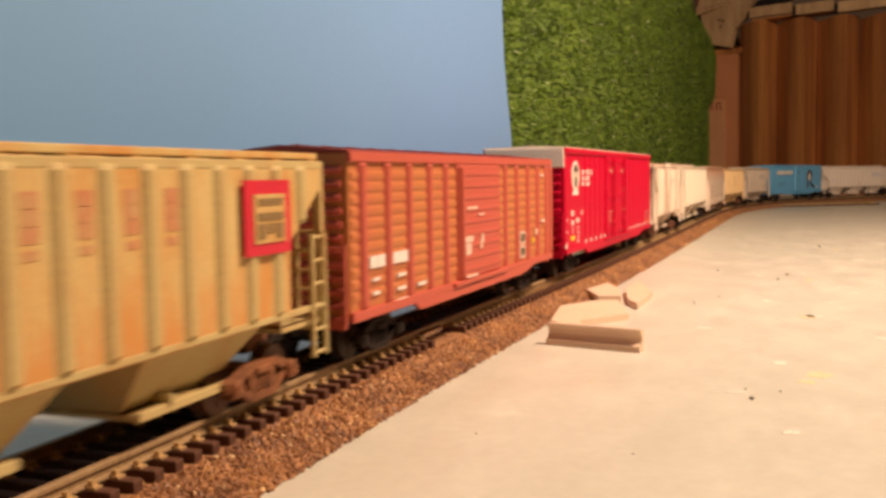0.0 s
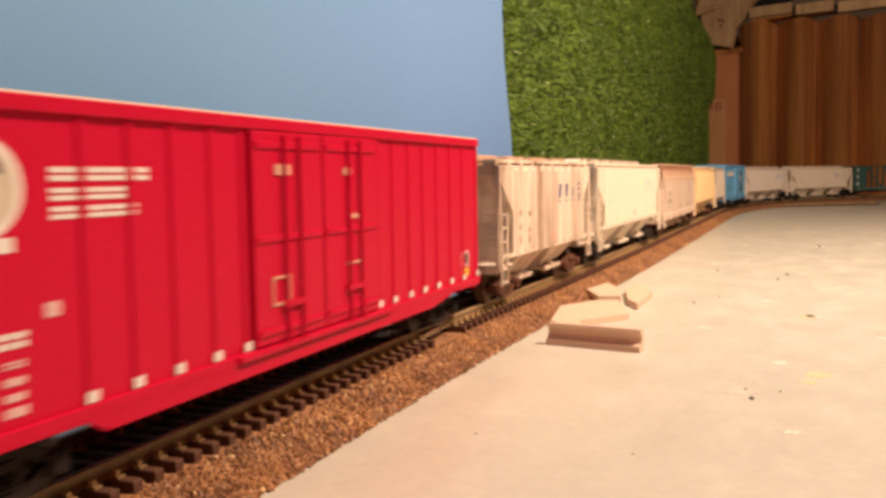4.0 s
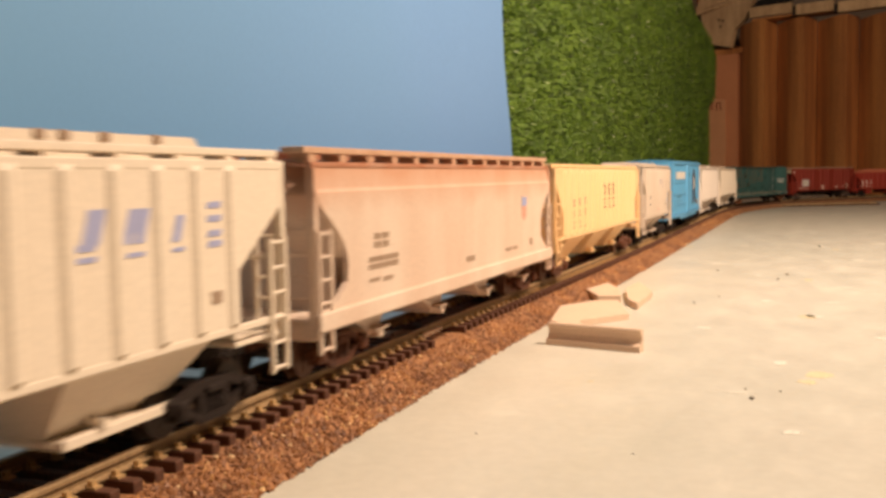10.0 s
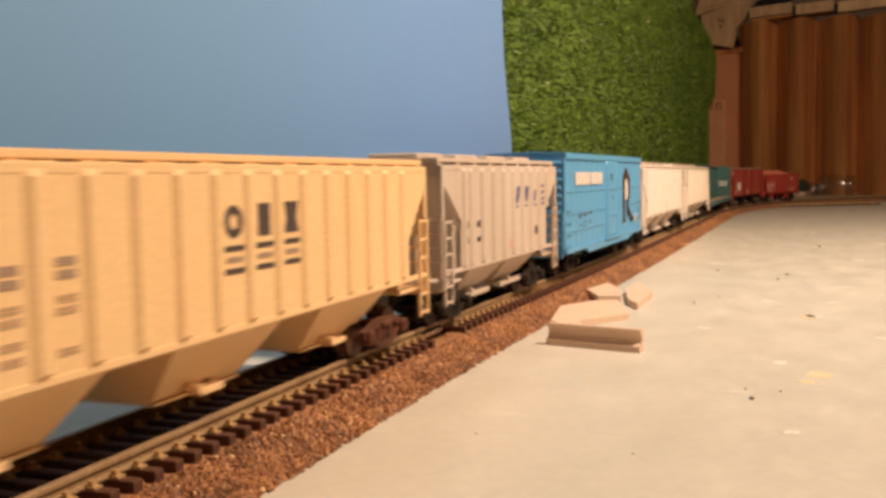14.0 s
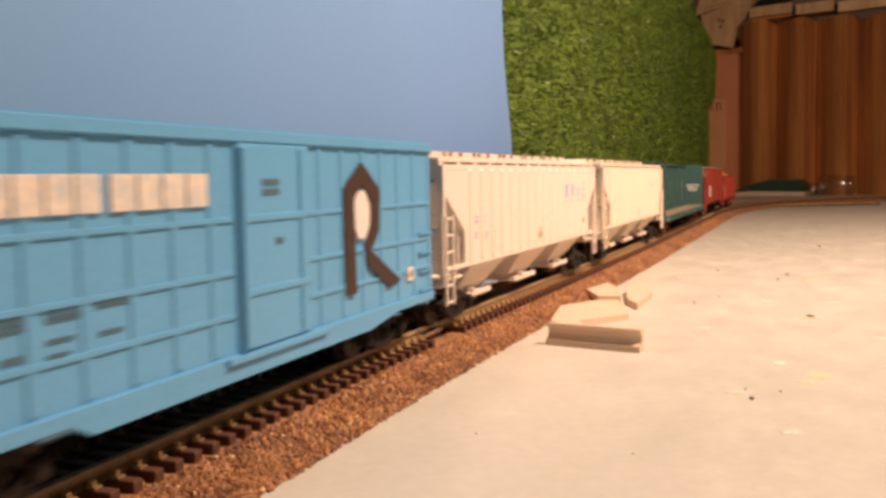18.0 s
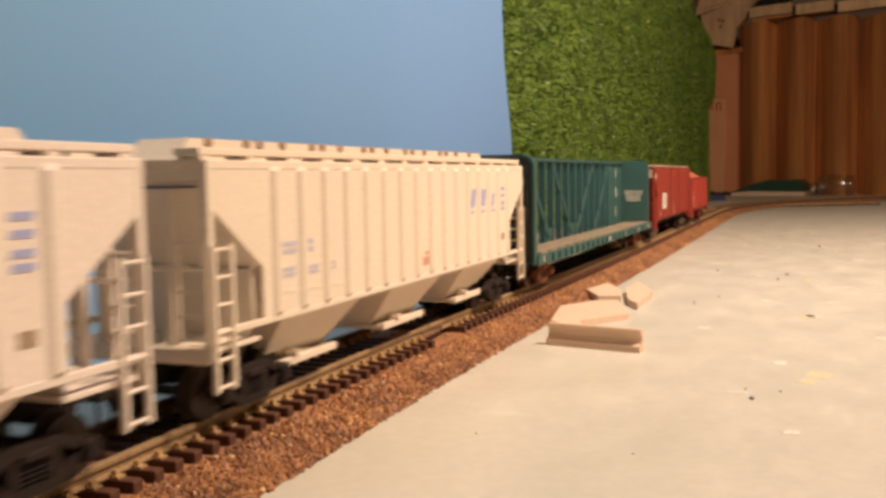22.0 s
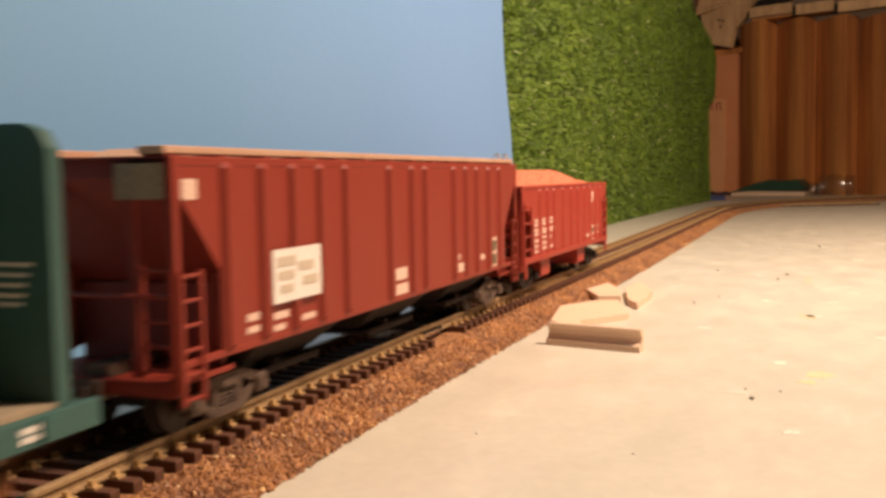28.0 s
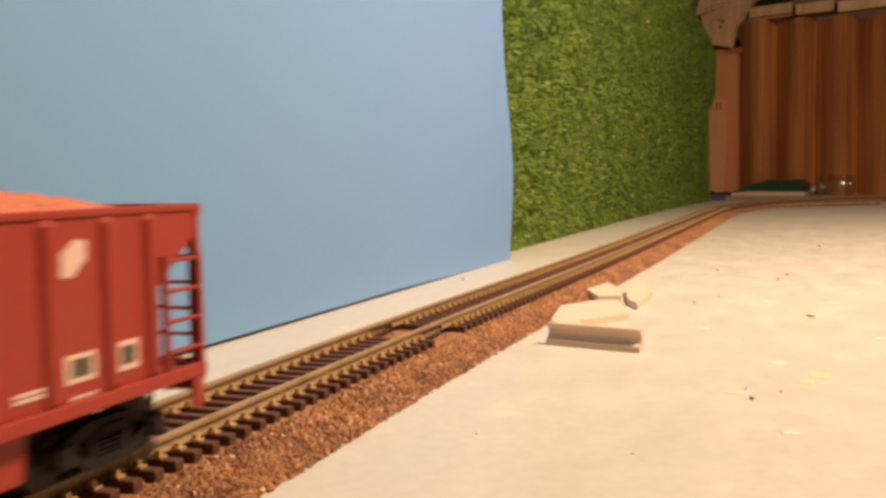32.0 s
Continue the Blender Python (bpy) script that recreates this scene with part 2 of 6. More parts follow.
def prism(bm, pts, axis, a, b):
    """Extrude a closed outline along an axis. axis 'x': pts are (y, z); 'y': (x, z); 'z': (x, y)."""
    def at(p, k):
        return {"x": (k, p[0], p[1]), "y": (p[0], k, p[1]), "z": (p[0], p[1], k)}[axis]
    lo = [bm.verts.new(at(p, a)) for p in pts]
    hi = [bm.verts.new(at(p, b)) for p in pts]
    bm.faces.new(lo)
    bm.faces.new(hi)
    n = len(pts)
    for i in range(n):
        bm.faces.new([lo[i], lo[(i + 1) % n], hi[(i + 1) % n], hi[i]])
    return bm


def tube(bm, a, b, r, n=8, r2=None):
    a, b = Vector(a), Vector(b)
    q = (b - a).to_track_quat("Z", "Y").to_matrix()
    r2 = r if r2 is None else r2
    lo = [bm.verts.new(a + q @ Vector((r * math.cos(i * math.tau / n), r * math.sin(i * math.tau / n), 0))) for i in range(n)]
    hi = [bm.verts.new(b + q @ Vector((r2 * math.cos(i * math.tau / n), r2 * math.sin(i * math.tau / n), 0))) for i in range(n)]
    bm.faces.new(lo)
    bm.faces.new(hi)
    for i in range(n):
        bm.faces.new([lo[i], lo[(i + 1) % n], hi[(i + 1) % n], hi[i]])
    return bm


def B():
    return bmesh.new()


# ---- the track's line (millimetres; s runs along it, away from the camera) ----
RAIL = 9.5
_DS = 5.0
_S = np.arange(-3200.0, 3400.0, _DS)
_k = np.clip((_S - 1105.0) / 300.0, 0, 1) / 900.0
_th = np.cumsum(_k) * _DS
_wave = np.interp(_S, [-3200, 0, 80, 150, 280, 450, 600, 1000, 3400], [0, 1.0, 0.5, -2.0, -2.6, 0.5, 2.2, 3.0, 3.0])
_wave = np.convolve(np.pad(_wave, 12, mode="edge"), np.ones(25) / 25, mode="valid")
_x = np.cumsum(np.sin(_th)) * _DS + _wave
_y = np.cumsum(np.cos(_th)) * _DS - 3200.0 - _DS


def line(s):
    return float(np.interp(s, _S, _x)), float(np.interp(s, _S, _y))


def heading(s):
    (x0, y0), (x1, y1) = line(s - 6), line(s + 6)
    return math.atan2(x1 - x0, y1 - y0)


def aside(s, off):
    x, y = line(s)
    h = heading(s)
    return x + off * math.cos(h), y - off * math.sin(h)


def sweep(bm, profile, s0, s1, step):
    """A closed cross-section (offset, height) carried along the track."""
    n = max(2, int((s1 - s0) / step) + 1)
    rings = []
    for i in range(n):
        s = s0 + (s1 - s0) * i / (n - 1)
        rings.append([bm.verts.new((*aside(s, o), z)) for o, z in profile])
    k = len(profile)
    for a, b in zip(rings, rings[1:]):
        for i in range(k):
            bm.faces.new([a[i], a[(i + 1) % k], b[(i + 1) % k], b[i]])
    bm.faces.new(rings[0])
    bm.faces.new(rings[-1])
    return bm

# ---- the setting ----


def quad_sheet(name, x0, x1, y0, y1, z0, z1, material, label, bevel=0.0):
    ob = part(name, box(B(), x0, x1, y0, y1, z0, z1, bevel), material)
    return tagged(ob, label, name.split("_")[0], kind="structure")


quad_sheet("table", -130, 1500, -90, 2560, -18, 0, M["table"], "white painted board tabletop with stains and specks")
# unseen: the board narrows behind the camera to cut light bounced onto car ends
quad_sheet("shelf", -130, 45, -2900, -91, -18, 0, M["table"], "unseen white board under the track, kept narrow to limit bounced light")
quad_sheet("floor", -200, 2600, -3000, 2700, -920, -900, M["floor"], "grey concrete floor far below the tabletop")
quad_sheet("wall_west", -200, -140, -3000, 2700, -900, 1500, M["wall"], "plain brownish wall behind the backdrop")
quad_sheet("wall_east", 2540, 2600, -3000, 2700, -900, 1500, M["wall"], "plain brownish room wall")
quad_sheet("wall_north", -140, 2540, 2640, 2700, -900, 1500, M["wall"], "plain brownish wall behind the pleated panel")
quad_sheet("wall_south", -140, 2540, -3000, -2950, -900, 1500, M["wall"], "plain brownish room wall")
quad_sheet("ceiling", -200, 2600, -3000, 2700, 1500, 1540, M["wall"], "plain room ceiling")

# blue sheet, bowed, its far edge curling
bm = B()
cols, rws = 40, 16
grid = []
for i in range(cols + 1):
    col = []
    for j in range(rws + 1):
        z = 331.0 * j / rws
        edge = 586.5 + 17.5 * math.exp(-((z - 60.0) / 52.0) ** 2) + 0.02 * max(0.0, z - 150)
        y = -400.0 + (edge + 400.0) * (i / cols) ** 0.8
        x = -67.0 - 2.0 * math.sin(math.pi * min(1.0, z / 330.0)) * (y + 900) / 1500
        # the sheet's foot stands a little clear of the table towards its near end
        lift = 0.15 + 1.15 * min(1.0, max(0.0, (530.0 - y) / 120.0))
        col.append((x, y, z + lift if j == 0 else z))
    grid.append(col)
for k in (0.0, -1.2):
    vs = [[bm.verts.new((x + k, y, z)) for x, y, z in c] for c in grid]
    for i in range(cols):
        for j in range(rws):
            bm.faces.new([vs[i][j], vs[i + 1][j], vs[i + 1][j + 1], vs[i][j + 1]])
    if k == 0.0:
        front = vs
for j in range(rws):
    bm.faces.new([front[cols][j], front[cols][j + 1], vs[cols][j + 1], vs[cols][j]])
for i in range(cols):
    bm.faces.new([front[i][0], front[i + 1][0], vs[i + 1][0], vs[i][0]])
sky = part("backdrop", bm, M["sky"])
for p in sky.data.polygons:
    p.use_smooth = True
sky.data.set_sharp_from_angle(angle=0.6)
tagged(sky, "plain sky-blue sheet standing on edge behind the track", "backdrop", kind="structure")

# artificial turf: a backing with tufts of blades
TURF = [(520, -90), (644, -86), (1094, -85), (1530, -77), (1700, -70), (1870, -63), (1990, -62)]


def turf_x(y):
    return float(np.interp(y, [a for a, _ in TURF], [b for _, b in TURF]))


def turf_end(z):
    return float(np.interp(z, [0, 80, 180, 200, 285, 311, 326, 430], [1930, 1900, 1890, 2010, 2040, 1930, 1700, 1500]))


bm = B()
ny, nz = 60, 20
vs = []
for i in range(ny + 1):
    vs.append([])
    for j in range(nz + 1):
        z = 430.0 * j / nz
        y = 520 + (turf_end(z) - 520) * i / ny
        vs[i].append((turf_x(y), y, z))
layers = []
for k in (0.0, -4.0):
    layers.append([[bm.verts.new((x + k, y, z)) for x, y, z in c] for c in vs])
    for i in range(ny):
        for j in range(nz):
            q = layers[-1]
            bm.faces.new([q[i][j], q[i + 1][j], q[i + 1][j + 1], q[i][j + 1]])
for j in range(nz):
    bm.faces.new([layers[0][ny][j], layers[0][ny][j + 1], layers[1][ny][j + 1], layers[1][ny][j]])
turf = tagged(part("turf_mat", bm, M["turfback"]), "green artificial grass mat standing upright behind the track", "turf mat")
gm = bpy.data.materials.new("turf_blade")
gm.use_nodes = True
nt = gm.node_tree
bs = nt.nodes["Principled BSDF"]
geo = nt.nodes.new("ShaderNodeNewGeometry")
rp = nt.nodes.new("ShaderNodeValToRGB")
# the last, near-white stop paints a few blades as glints on the turf
for pos_, col_ in ((0.0, (0.065, 0.125, 0.010, 1)), (0.25, (0.12, 0.21, 0.015, 1)), (0.6, (0.16, 0.265, 0.018, 1)), (0.987, (0.21, 0.315, 0.03, 1)), (1.0, (0.85, 0.84, 0.62, 1))):
    e = rp.color_ramp.elements.new(pos_) if pos_ not in (0.0, 1.0) else rp.color_ramp.elements[0 if pos_ == 0.0 else -1]
    e.color = col_
nt.links.new(geo.outputs["Random Per Island"], rp.inputs[0])
nt.links.new(rp.outputs[0], bs.inputs["Base Color"])
bs.inputs["Roughness"].default_value = 0.55
patchy(gm, 70.0, (0.80, 0.84, 0.80), (1.12, 1.10, 1.0))
rnd = random.Random(4)
verts, faces = [], []
for n in range(175000):
    y = 560 + (2040 - 560) * rnd.random() ** 1.6
    z = rnd.uniform(0, 400)
    if y > turf_end(z):
        continue
    # bare pits between the tufts
    if noise.noise(Vector((y * 0.2, z * 0.2, 0.0))) < -0.47 + 0.2 * noise.noise(Vector((y * 0.02, z * 0.02, 7.0))):
        continue
    x = turf_x(y)
    ln = rnd.uniform(1.4, 3.6)
    a = math.pi * (0.6 * noise.noise(Vector((y * 0.09, z * 0.09, 3.0)))) - math.pi / 2 + rnd.gauss(0, 1.1)
    dy, dz = math.cos(a) * ln * 0.8, math.sin(a) * ln * 0.8
    out = rnd.uniform(1.5, 4.5)
    w = rnd.uniform(0.2, 0.42)
    py, pz = -dz / ln * w, dy / ln * w
    b = len(verts)
    verts += [(x, y - py, z - pz), (x, y + py, z + pz), (x + out * 0.75, y + dy * 0.5 + py, z + dz * 0.5 + pz), (x + out * 0.75, y + dy * 0.5 - py, z + dz * 0.5 - pz), (x + out, y + dy, max(0.2, z + dz))]
    faces += [(b, b + 1, b + 2, b + 3), (b + 3, b + 2, b + 4)]
me = bpy.data.meshes.new("grass")
me.from_pydata([(x * MM, y * MM, max(0.0002, z * MM)) for x, y, z in verts], [], faces)
me.materials.append(gm)
ob = new("grass", me)
ob.parent = turf
tagged(ob, "short green plastic grass blades", kind="stuff")

# ---- the track ----
SLAB = [(-26, 0.2), (26, 0.2), (16.5, 4.9), (-16.5, 4.9)]
bed = part("ballast_bed", sweep(B(), SLAB, -2800, 3000, 12), M["ballast"])
tagged(bed, "brown cork roadbed strewn with ballast under the track", "roadbed", kind="structure")
rnd = random.Random(9)
verts, faces = [], []
OCT = [(1, 0, 0), (-1, 0, 0), (0, 1, 0), (0, -1, 0), (0, 0, 1), (0, 0, -1)]
OF = [(0, 2, 4), (2, 1, 4), (1, 3, 4), (3, 0, 4), (2, 0, 5), (1, 2, 5), (3, 1, 5), (0, 3, 5)]
for n in range(20000):
    s = 95 + 1200 * rnd.random() ** 2.2
    o = rnd.uniform(-16, 16) if rnd.random() < 0.12 else rnd.uniform(14.8, 26.5)
    top = 4.9 if abs(o) < 16.5 else 4.9 * (26.5 - abs(o)) / 10.0
    r = rnd.uniform(0.25, 0.75)
    x, y = aside(s, o)
    z = max(0.2, top) + rnd.uniform(-0.25, 0.2)
    rot = Euler((rnd.random() * 6, rnd.random() * 6, rnd.random() * 6)).to_matrix()
    b = len(verts)
    for v in OCT:
        q = rot @ Vector((v[0] * r * rnd.uniform(0.7, 1.3), v[1] * r * rnd.uniform(0.7, 1.3), v[2] * r * rnd.uniform(0.6, 1.1)))
        verts.append(((x + q.x) * MM, (y + q.y) * MM, max(0.0001, (z + q.z) * MM)))
    faces += [tuple(b + i for i in f) for f in OF]
me = bpy.data.meshes.new("ballast_stones")
me.from_pydata(verts, [], faces)
me.materials.append(M["stone"])
ob = new("ballast_stones", me)
ob.parent = bed
tagged(ob, "loose brown ballast grains", kind="stuff")

track = tagged(new("model_track"), "model railway track with brassy rails on dark brown ties", "railway track", kind="structure")
HEAD = [(-0.6, 0), (0.6, 0), (0.75, -0.15), (0.75, -0.8), (0.3, -1.0), (0.3, -2.0), (1.1, -2.3), (1.1, -2.6), (-1.1, -2.6), (-1.1, -2.3), (-0.3, -2.0), (-0.3, -1.0), (-0.75, -0.8), (-0.75, -0.15)]
for side in (-1, 1):
    for a, b in ((-2800, 262), (262.6, 3000)):
        part("rail", sweep(B(), [(side * 8.25 + o, RAIL + z) for o, z in HEAD], a, b, 10), M["rail"], track)
    j = part("rail_joiner", sweep(B(), [(side * 8.25 + o, RAIL + z) for o, z in [(-1.7, -2.7), (1.7, -2.7), (1.7, -1.6), (1.0, -1.1), (-1.0, -1.1), (-1.7, -1.6)]], 255, 270, 5), M["nickel"], track, "shiny metal rail joiner")
tie_mesh = None
rest = B()
s = -2795.0
while s < 2990:
    gap = 5.5
    if 256 < s < 276:
        s += gap
        continue
    x, y = line(s)
    if 70 < s < 1300:
        if tie_mesh is None:
            bm = box(B(), -14.2, 14.2, -1.2, 1.2, 4.8, 6.9, 0.25)
            for k in (-1, 1):
                for o in (-2.2, 2.2):
                    box(bm, k * 8.25 + o - 0.75, k * 8.25 + o + 0.75, -0.95, 0.95, 6.9, 7.25)
                    box(bm, k * 8.25 + o * 0.8 - 0.45, k * 8.25 + o * 0.8 + 0.45, -0.55, 0.55, 7.25, 8.1)
            t0 = part("tie", bm, M["tie"], track)
            tie_mesh = t0.data
            tie_mesh.materials.append(M["spike"])
            for p in tie_mesh.polygons:
                p.material_index = int(p.center.z > 6.95 * MM)
        else:
            t0 = new("tie", tie_mesh)
            t0.parent = track
        t0.matrix_basis = Matrix.Translation((x * MM, y * MM, 0)) @ pose(0, 0, 0, 0, 0, -math.degrees(heading(s)))
    else:
        h = heading(s)
        m = Matrix.Translation((x, y, 0)) @ Matrix.Rotation(-h, 4, "Z")
        n0 = len(rest.verts)
        vs = [rest.verts.new(m @ Vector(c)) for c in [(a, b, c) for a in (-14.5, 14.5) for b in (-1.2, 1.2) for c in (4.8, 6.9)]]
        for q in ((0, 1, 3, 2), (4, 6, 7, 5), (0, 4, 5, 1), (2, 3, 7, 6), (0, 2, 6, 4), (1, 5, 7, 3)):
            rest.faces.new([vs[i] for i in q])
    s += gap
tagged(part("tie_row", rest, M["tie"], track), "dark brown ties", kind="stuff")

# ---- pleated brown panel at the table's far end, with its rail and the clutter round it ----
along = Vector((274, -116, 0)).normalized()
across = Vector((-along.y, along.x, 0))
P0 = Vector((-9, 2396, 0)) - along * 31.0
step = 92.5
pl = tagged(new("pleated_panel"), "brown pleated panel hanging upright at the table end", "panel")
for i in range(7):
    bm = B()
    out = []
    # each pleat climbs steeply, rounds over and folds back sharply
    rise = [0.95 if k < 4 else 0.95 - 0.85 * ((k - 4) / 5.0) for k in range(10)]
    prof = [(0.095 * k, 0.095 * step * sum(rise[:k])) for k in range(11)]
    for f, d in prof + [(0.958, prof[-1][1] - 4.0), (0.985, 2.0)]:
        out.append(P0 + along * (step * (i + f)) - across * d)
    lo = [[bm.verts.new((q.x, q.y, z)) for q in out] for z in (0.0, 398.0 - 0.066 * step * i)]
    hi = [[bm.verts.new((q.x + across.x * 3, q.y + across.y * 3, z)) for q in out] for z in (0.0, 398.0 - 0.066 * step * i)]
    for a, b in (lo, hi):
        for j in range(12):
            bm.faces.new([a[j], a[j + 1], b[j + 1], b[j]])
    for a, b in zip(lo, hi):
        for j in range(12):
            bm.faces.new([a[j], a[j + 1], b[j + 1], b[j]])
    for j in (0, 12):
        bm.faces.new([lo[0][j], lo[1][j], hi[1][j], hi[0][j]])
    ob = part("pleat", bm, M["brownpleat"], pl)
    for p in ob.data.polygons:
        p.use_smooth = True
    ob.data.set_sharp_from_angle(angle=0.6)

# ---- rolling stock. In a car's space: y from -L/2 (leading end) to L/2, x across, z up from the rail's top ----


def paint(name, colour, rough=0.5, stain=None, amount=0.25, size=9, streak=3.0, contrast=0.08, threshold=0.5, spec=0.4):
    return mat(name, colour, rough, 0.0, stain, amount, size, 0.8, 0.06, streak, threshold, spec, contrast)


M["tan"] = paint("tan_weathered", (0.60, 0.455, 0.19), 0.6, (0.57, 0.255, 0.06), 0.85, 10, 3.0, 0.1, 0.485)
rust_from_below(M["tan"], (0.58, 0.24, 0.06), 17.0, 31.0, 0.75)
M["tanpost"] = paint("tan_post", (0.52, 0.405, 0.175), 0.6, (0.47, 0.25, 0.08), 0.6, 9, 4, 0.1, 0.55)
M["brown"] = paint("boxcar_brown", (0.51, 0.098, 0.068), 0.55, (0.48, 0.105, 0.05), 0.4, 12, 2)
M["brownpanel"] = paint("boxcar_weathered_panel", (0.49, 0.175, 0.058), 0.5, (0.49, 0.13, 0.055), 0.6, 14, 1.5)
M["red"] = paint("bright_red", (0.54, 0.0035, 0.033), 0.5, size=30, amount=0.1, spec=0.15)
M["grey"] = paint("dirty_grey", (0.78, 0.64, 0.51), 0.6, (0.36, 0.23, 0.155), 0.85, 11, 6, 0.08, 0.56)
rust_run(M["grey"], (0.27, 0.15, 0.085), 47.5 - 65.5, 3.2, 0.95)
rust_run(M["grey"], (0.50, 0.33, 0.21), 45.5 - 65.5, 4.5, 0.4)
rust_run(M["grey"], (0.50, 0.34, 0.25), 86.0 - 65.5, 6.0, 0.4)
M["cream"] = paint("cream_white", (0.80, 0.69, 0.55), 0.5, (0.77, 0.65, 0.50), 0.5, 20, 4)
M["upgrey"] = washed("rust_washed_grey", (0.72, 0.575, 0.455), (0.62, 0.42, 0.30), (0.56, 0.27, 0.15), 35.0, 46.0)
M["uprust"] = paint("rusty_roof", (0.42, 0.17, 0.085), 0.75, (0.5, 0.33, 0.24), 0.5, 10, 1, 0.2)
M["yellow"] = paint("pale_yellow", (0.88, 0.61, 0.315), 0.5, (0.82, 0.53, 0.24), 0.4, 16, 3)
M["grey2"] = paint("plain_grey", (0.62, 0.52, 0.42), 0.55, (0.50, 0.39, 0.29), 0.5, 14, 4)
M["blue"] = paint("sky_blue", (0.118, 0.375, 0.635), 0.45, size=25, amount=0.2)
M["white"] = paint("warm_white", (0.79, 0.69, 0.59), 0.5, (0.74, 0.63, 0.53), 0.4, 20, 4)
M["green"] = paint("dark_green", (0.036, 0.102, 0.093), 0.5, (0.04, 0.074, 0.062), 0.4, 12, 3)
M["deck"] = paint("grey_deck_boards", (0.38, 0.29, 0.185), 0.75, (0.2, 0.17, 0.13), 0.6, 6, 1, 0.2)
M["rust"] = paint("oxide_red", (0.235, 0.027, 0.0135), 0.55, (0.25, 0.036, 0.016), 0.4, 14, 3)
M["ore"] = paint("hopper_red", (0.315, 0.032, 0.018), 0.55, (0.32, 0.05, 0.026), 0.4, 14, 3)
M["load"] = paint("red_gravel", (0.62, 0.19, 0.10), 0.85, (0.50, 0.135, 0.07), 0.6, 3, 1, 0.25)
M["lock"] = paint("shadowy_lock_brown", (0.36, 0.25, 0.17), 0.6)
M["board"] = paint("rust_tinted_board", (0.58, 0.37, 0.24), 0.7, (0.5, 0.26, 0.14), 0.5, 10, 1, 0.15)
M["ink"] = paint("faded_black_lettering", (0.075, 0.055, 0.05), 0.6)
M["inkblue"] = paint("faded_blue_lettering", (0.125, 0.12, 0.24), 0.6)
M["paleblue"] = paint("pale_blue_lettering", (0.37, 0.39, 0.60), 0.6)
M["inkwhite"] = paint("white_lettering", (0.78, 0.72, 0.66), 0.5)
M["palewhite"] = paint("worn_white_lettering", (0.72, 0.50, 0.40), 0.6)
M["inkgreen"] = paint("dull_green_field", (0.10, 0.085, 0.045), 0.6)
M["emblembrown"] = paint("emblem_brown", (0.050, 0.026, 0.018), 0.6)
M["pinkboard"] = paint("pinkish_tan_roof", (0.52, 0.33, 0.22), 0.7, (0.42, 0.22, 0.13), 0.4, 12, 1)
M["inkslate"] = paint("slate_lettering", (0.07, 0.14, 0.19), 0.6)
M["inkcream"] = paint("worn_cream_lettering", (0.76, 0.66, 0.54), 0.6, (0.40, 0.47, 0.52), 0.75, 3, 1, 0.1, 0.52)
M["greyprint"] = paint("grey_print", (0.55, 0.46, 0.36), 0.6)
M["rustprint"] = paint("faded_rust_print", (0.52, 0.19, 0.09), 0.6, (0.5, 0.34, 0.15), 0.7, 4, 1)
# near-black green: the shade on the flatcar's ends, put into the colour
M["endshade"] = paint("shaded_end_green", (0.014, 0.022, 0.019), 0.6, (0.035, 0.03, 0.02), 0.5, 10, 3)
M["inkred"] = paint("red_lettering", (0.62, 0.02, 0.045), 0.5)
M["faintwhite"] = paint("worn_pinkish_white_lettering", (0.70, 0.42, 0.40), 0.6)
M["openwhite"] = paint("pinkish_white_lettering", (0.76, 0.58, 0.48), 0.6)
M["fadedbrown"] = paint("faded_brown_lettering", (0.52, 0.35, 0.20), 0.6)
M["umber"] = paint("umber_print", (0.24, 0.15, 0.06), 0.6)
M["faintblue"] = paint("faint_blue_lettering", (0.56, 0.54, 0.62), 0.6)
M["roofbrown"] = paint("dull_brown_red_roof", (0.34, 0.062, 0.048), 0.7, (0.25, 0.05, 0.04), 0.5, 12, 1)
M["palered"] = paint("faded_pink_lettering", (0.66, 0.33, 0.24), 0.6)
M["inkyellow"] = paint("yellow_lettering", (0.72, 0.50, 0.03), 0.5)

CARS = []
WHEELS = []
CARGO = "cars of the train"


def car(name, front, rear, label, category):
    root = tagged(new(name), label, category, CARGO)
    CARS.append((root, front, rear))
    return root, rear - front


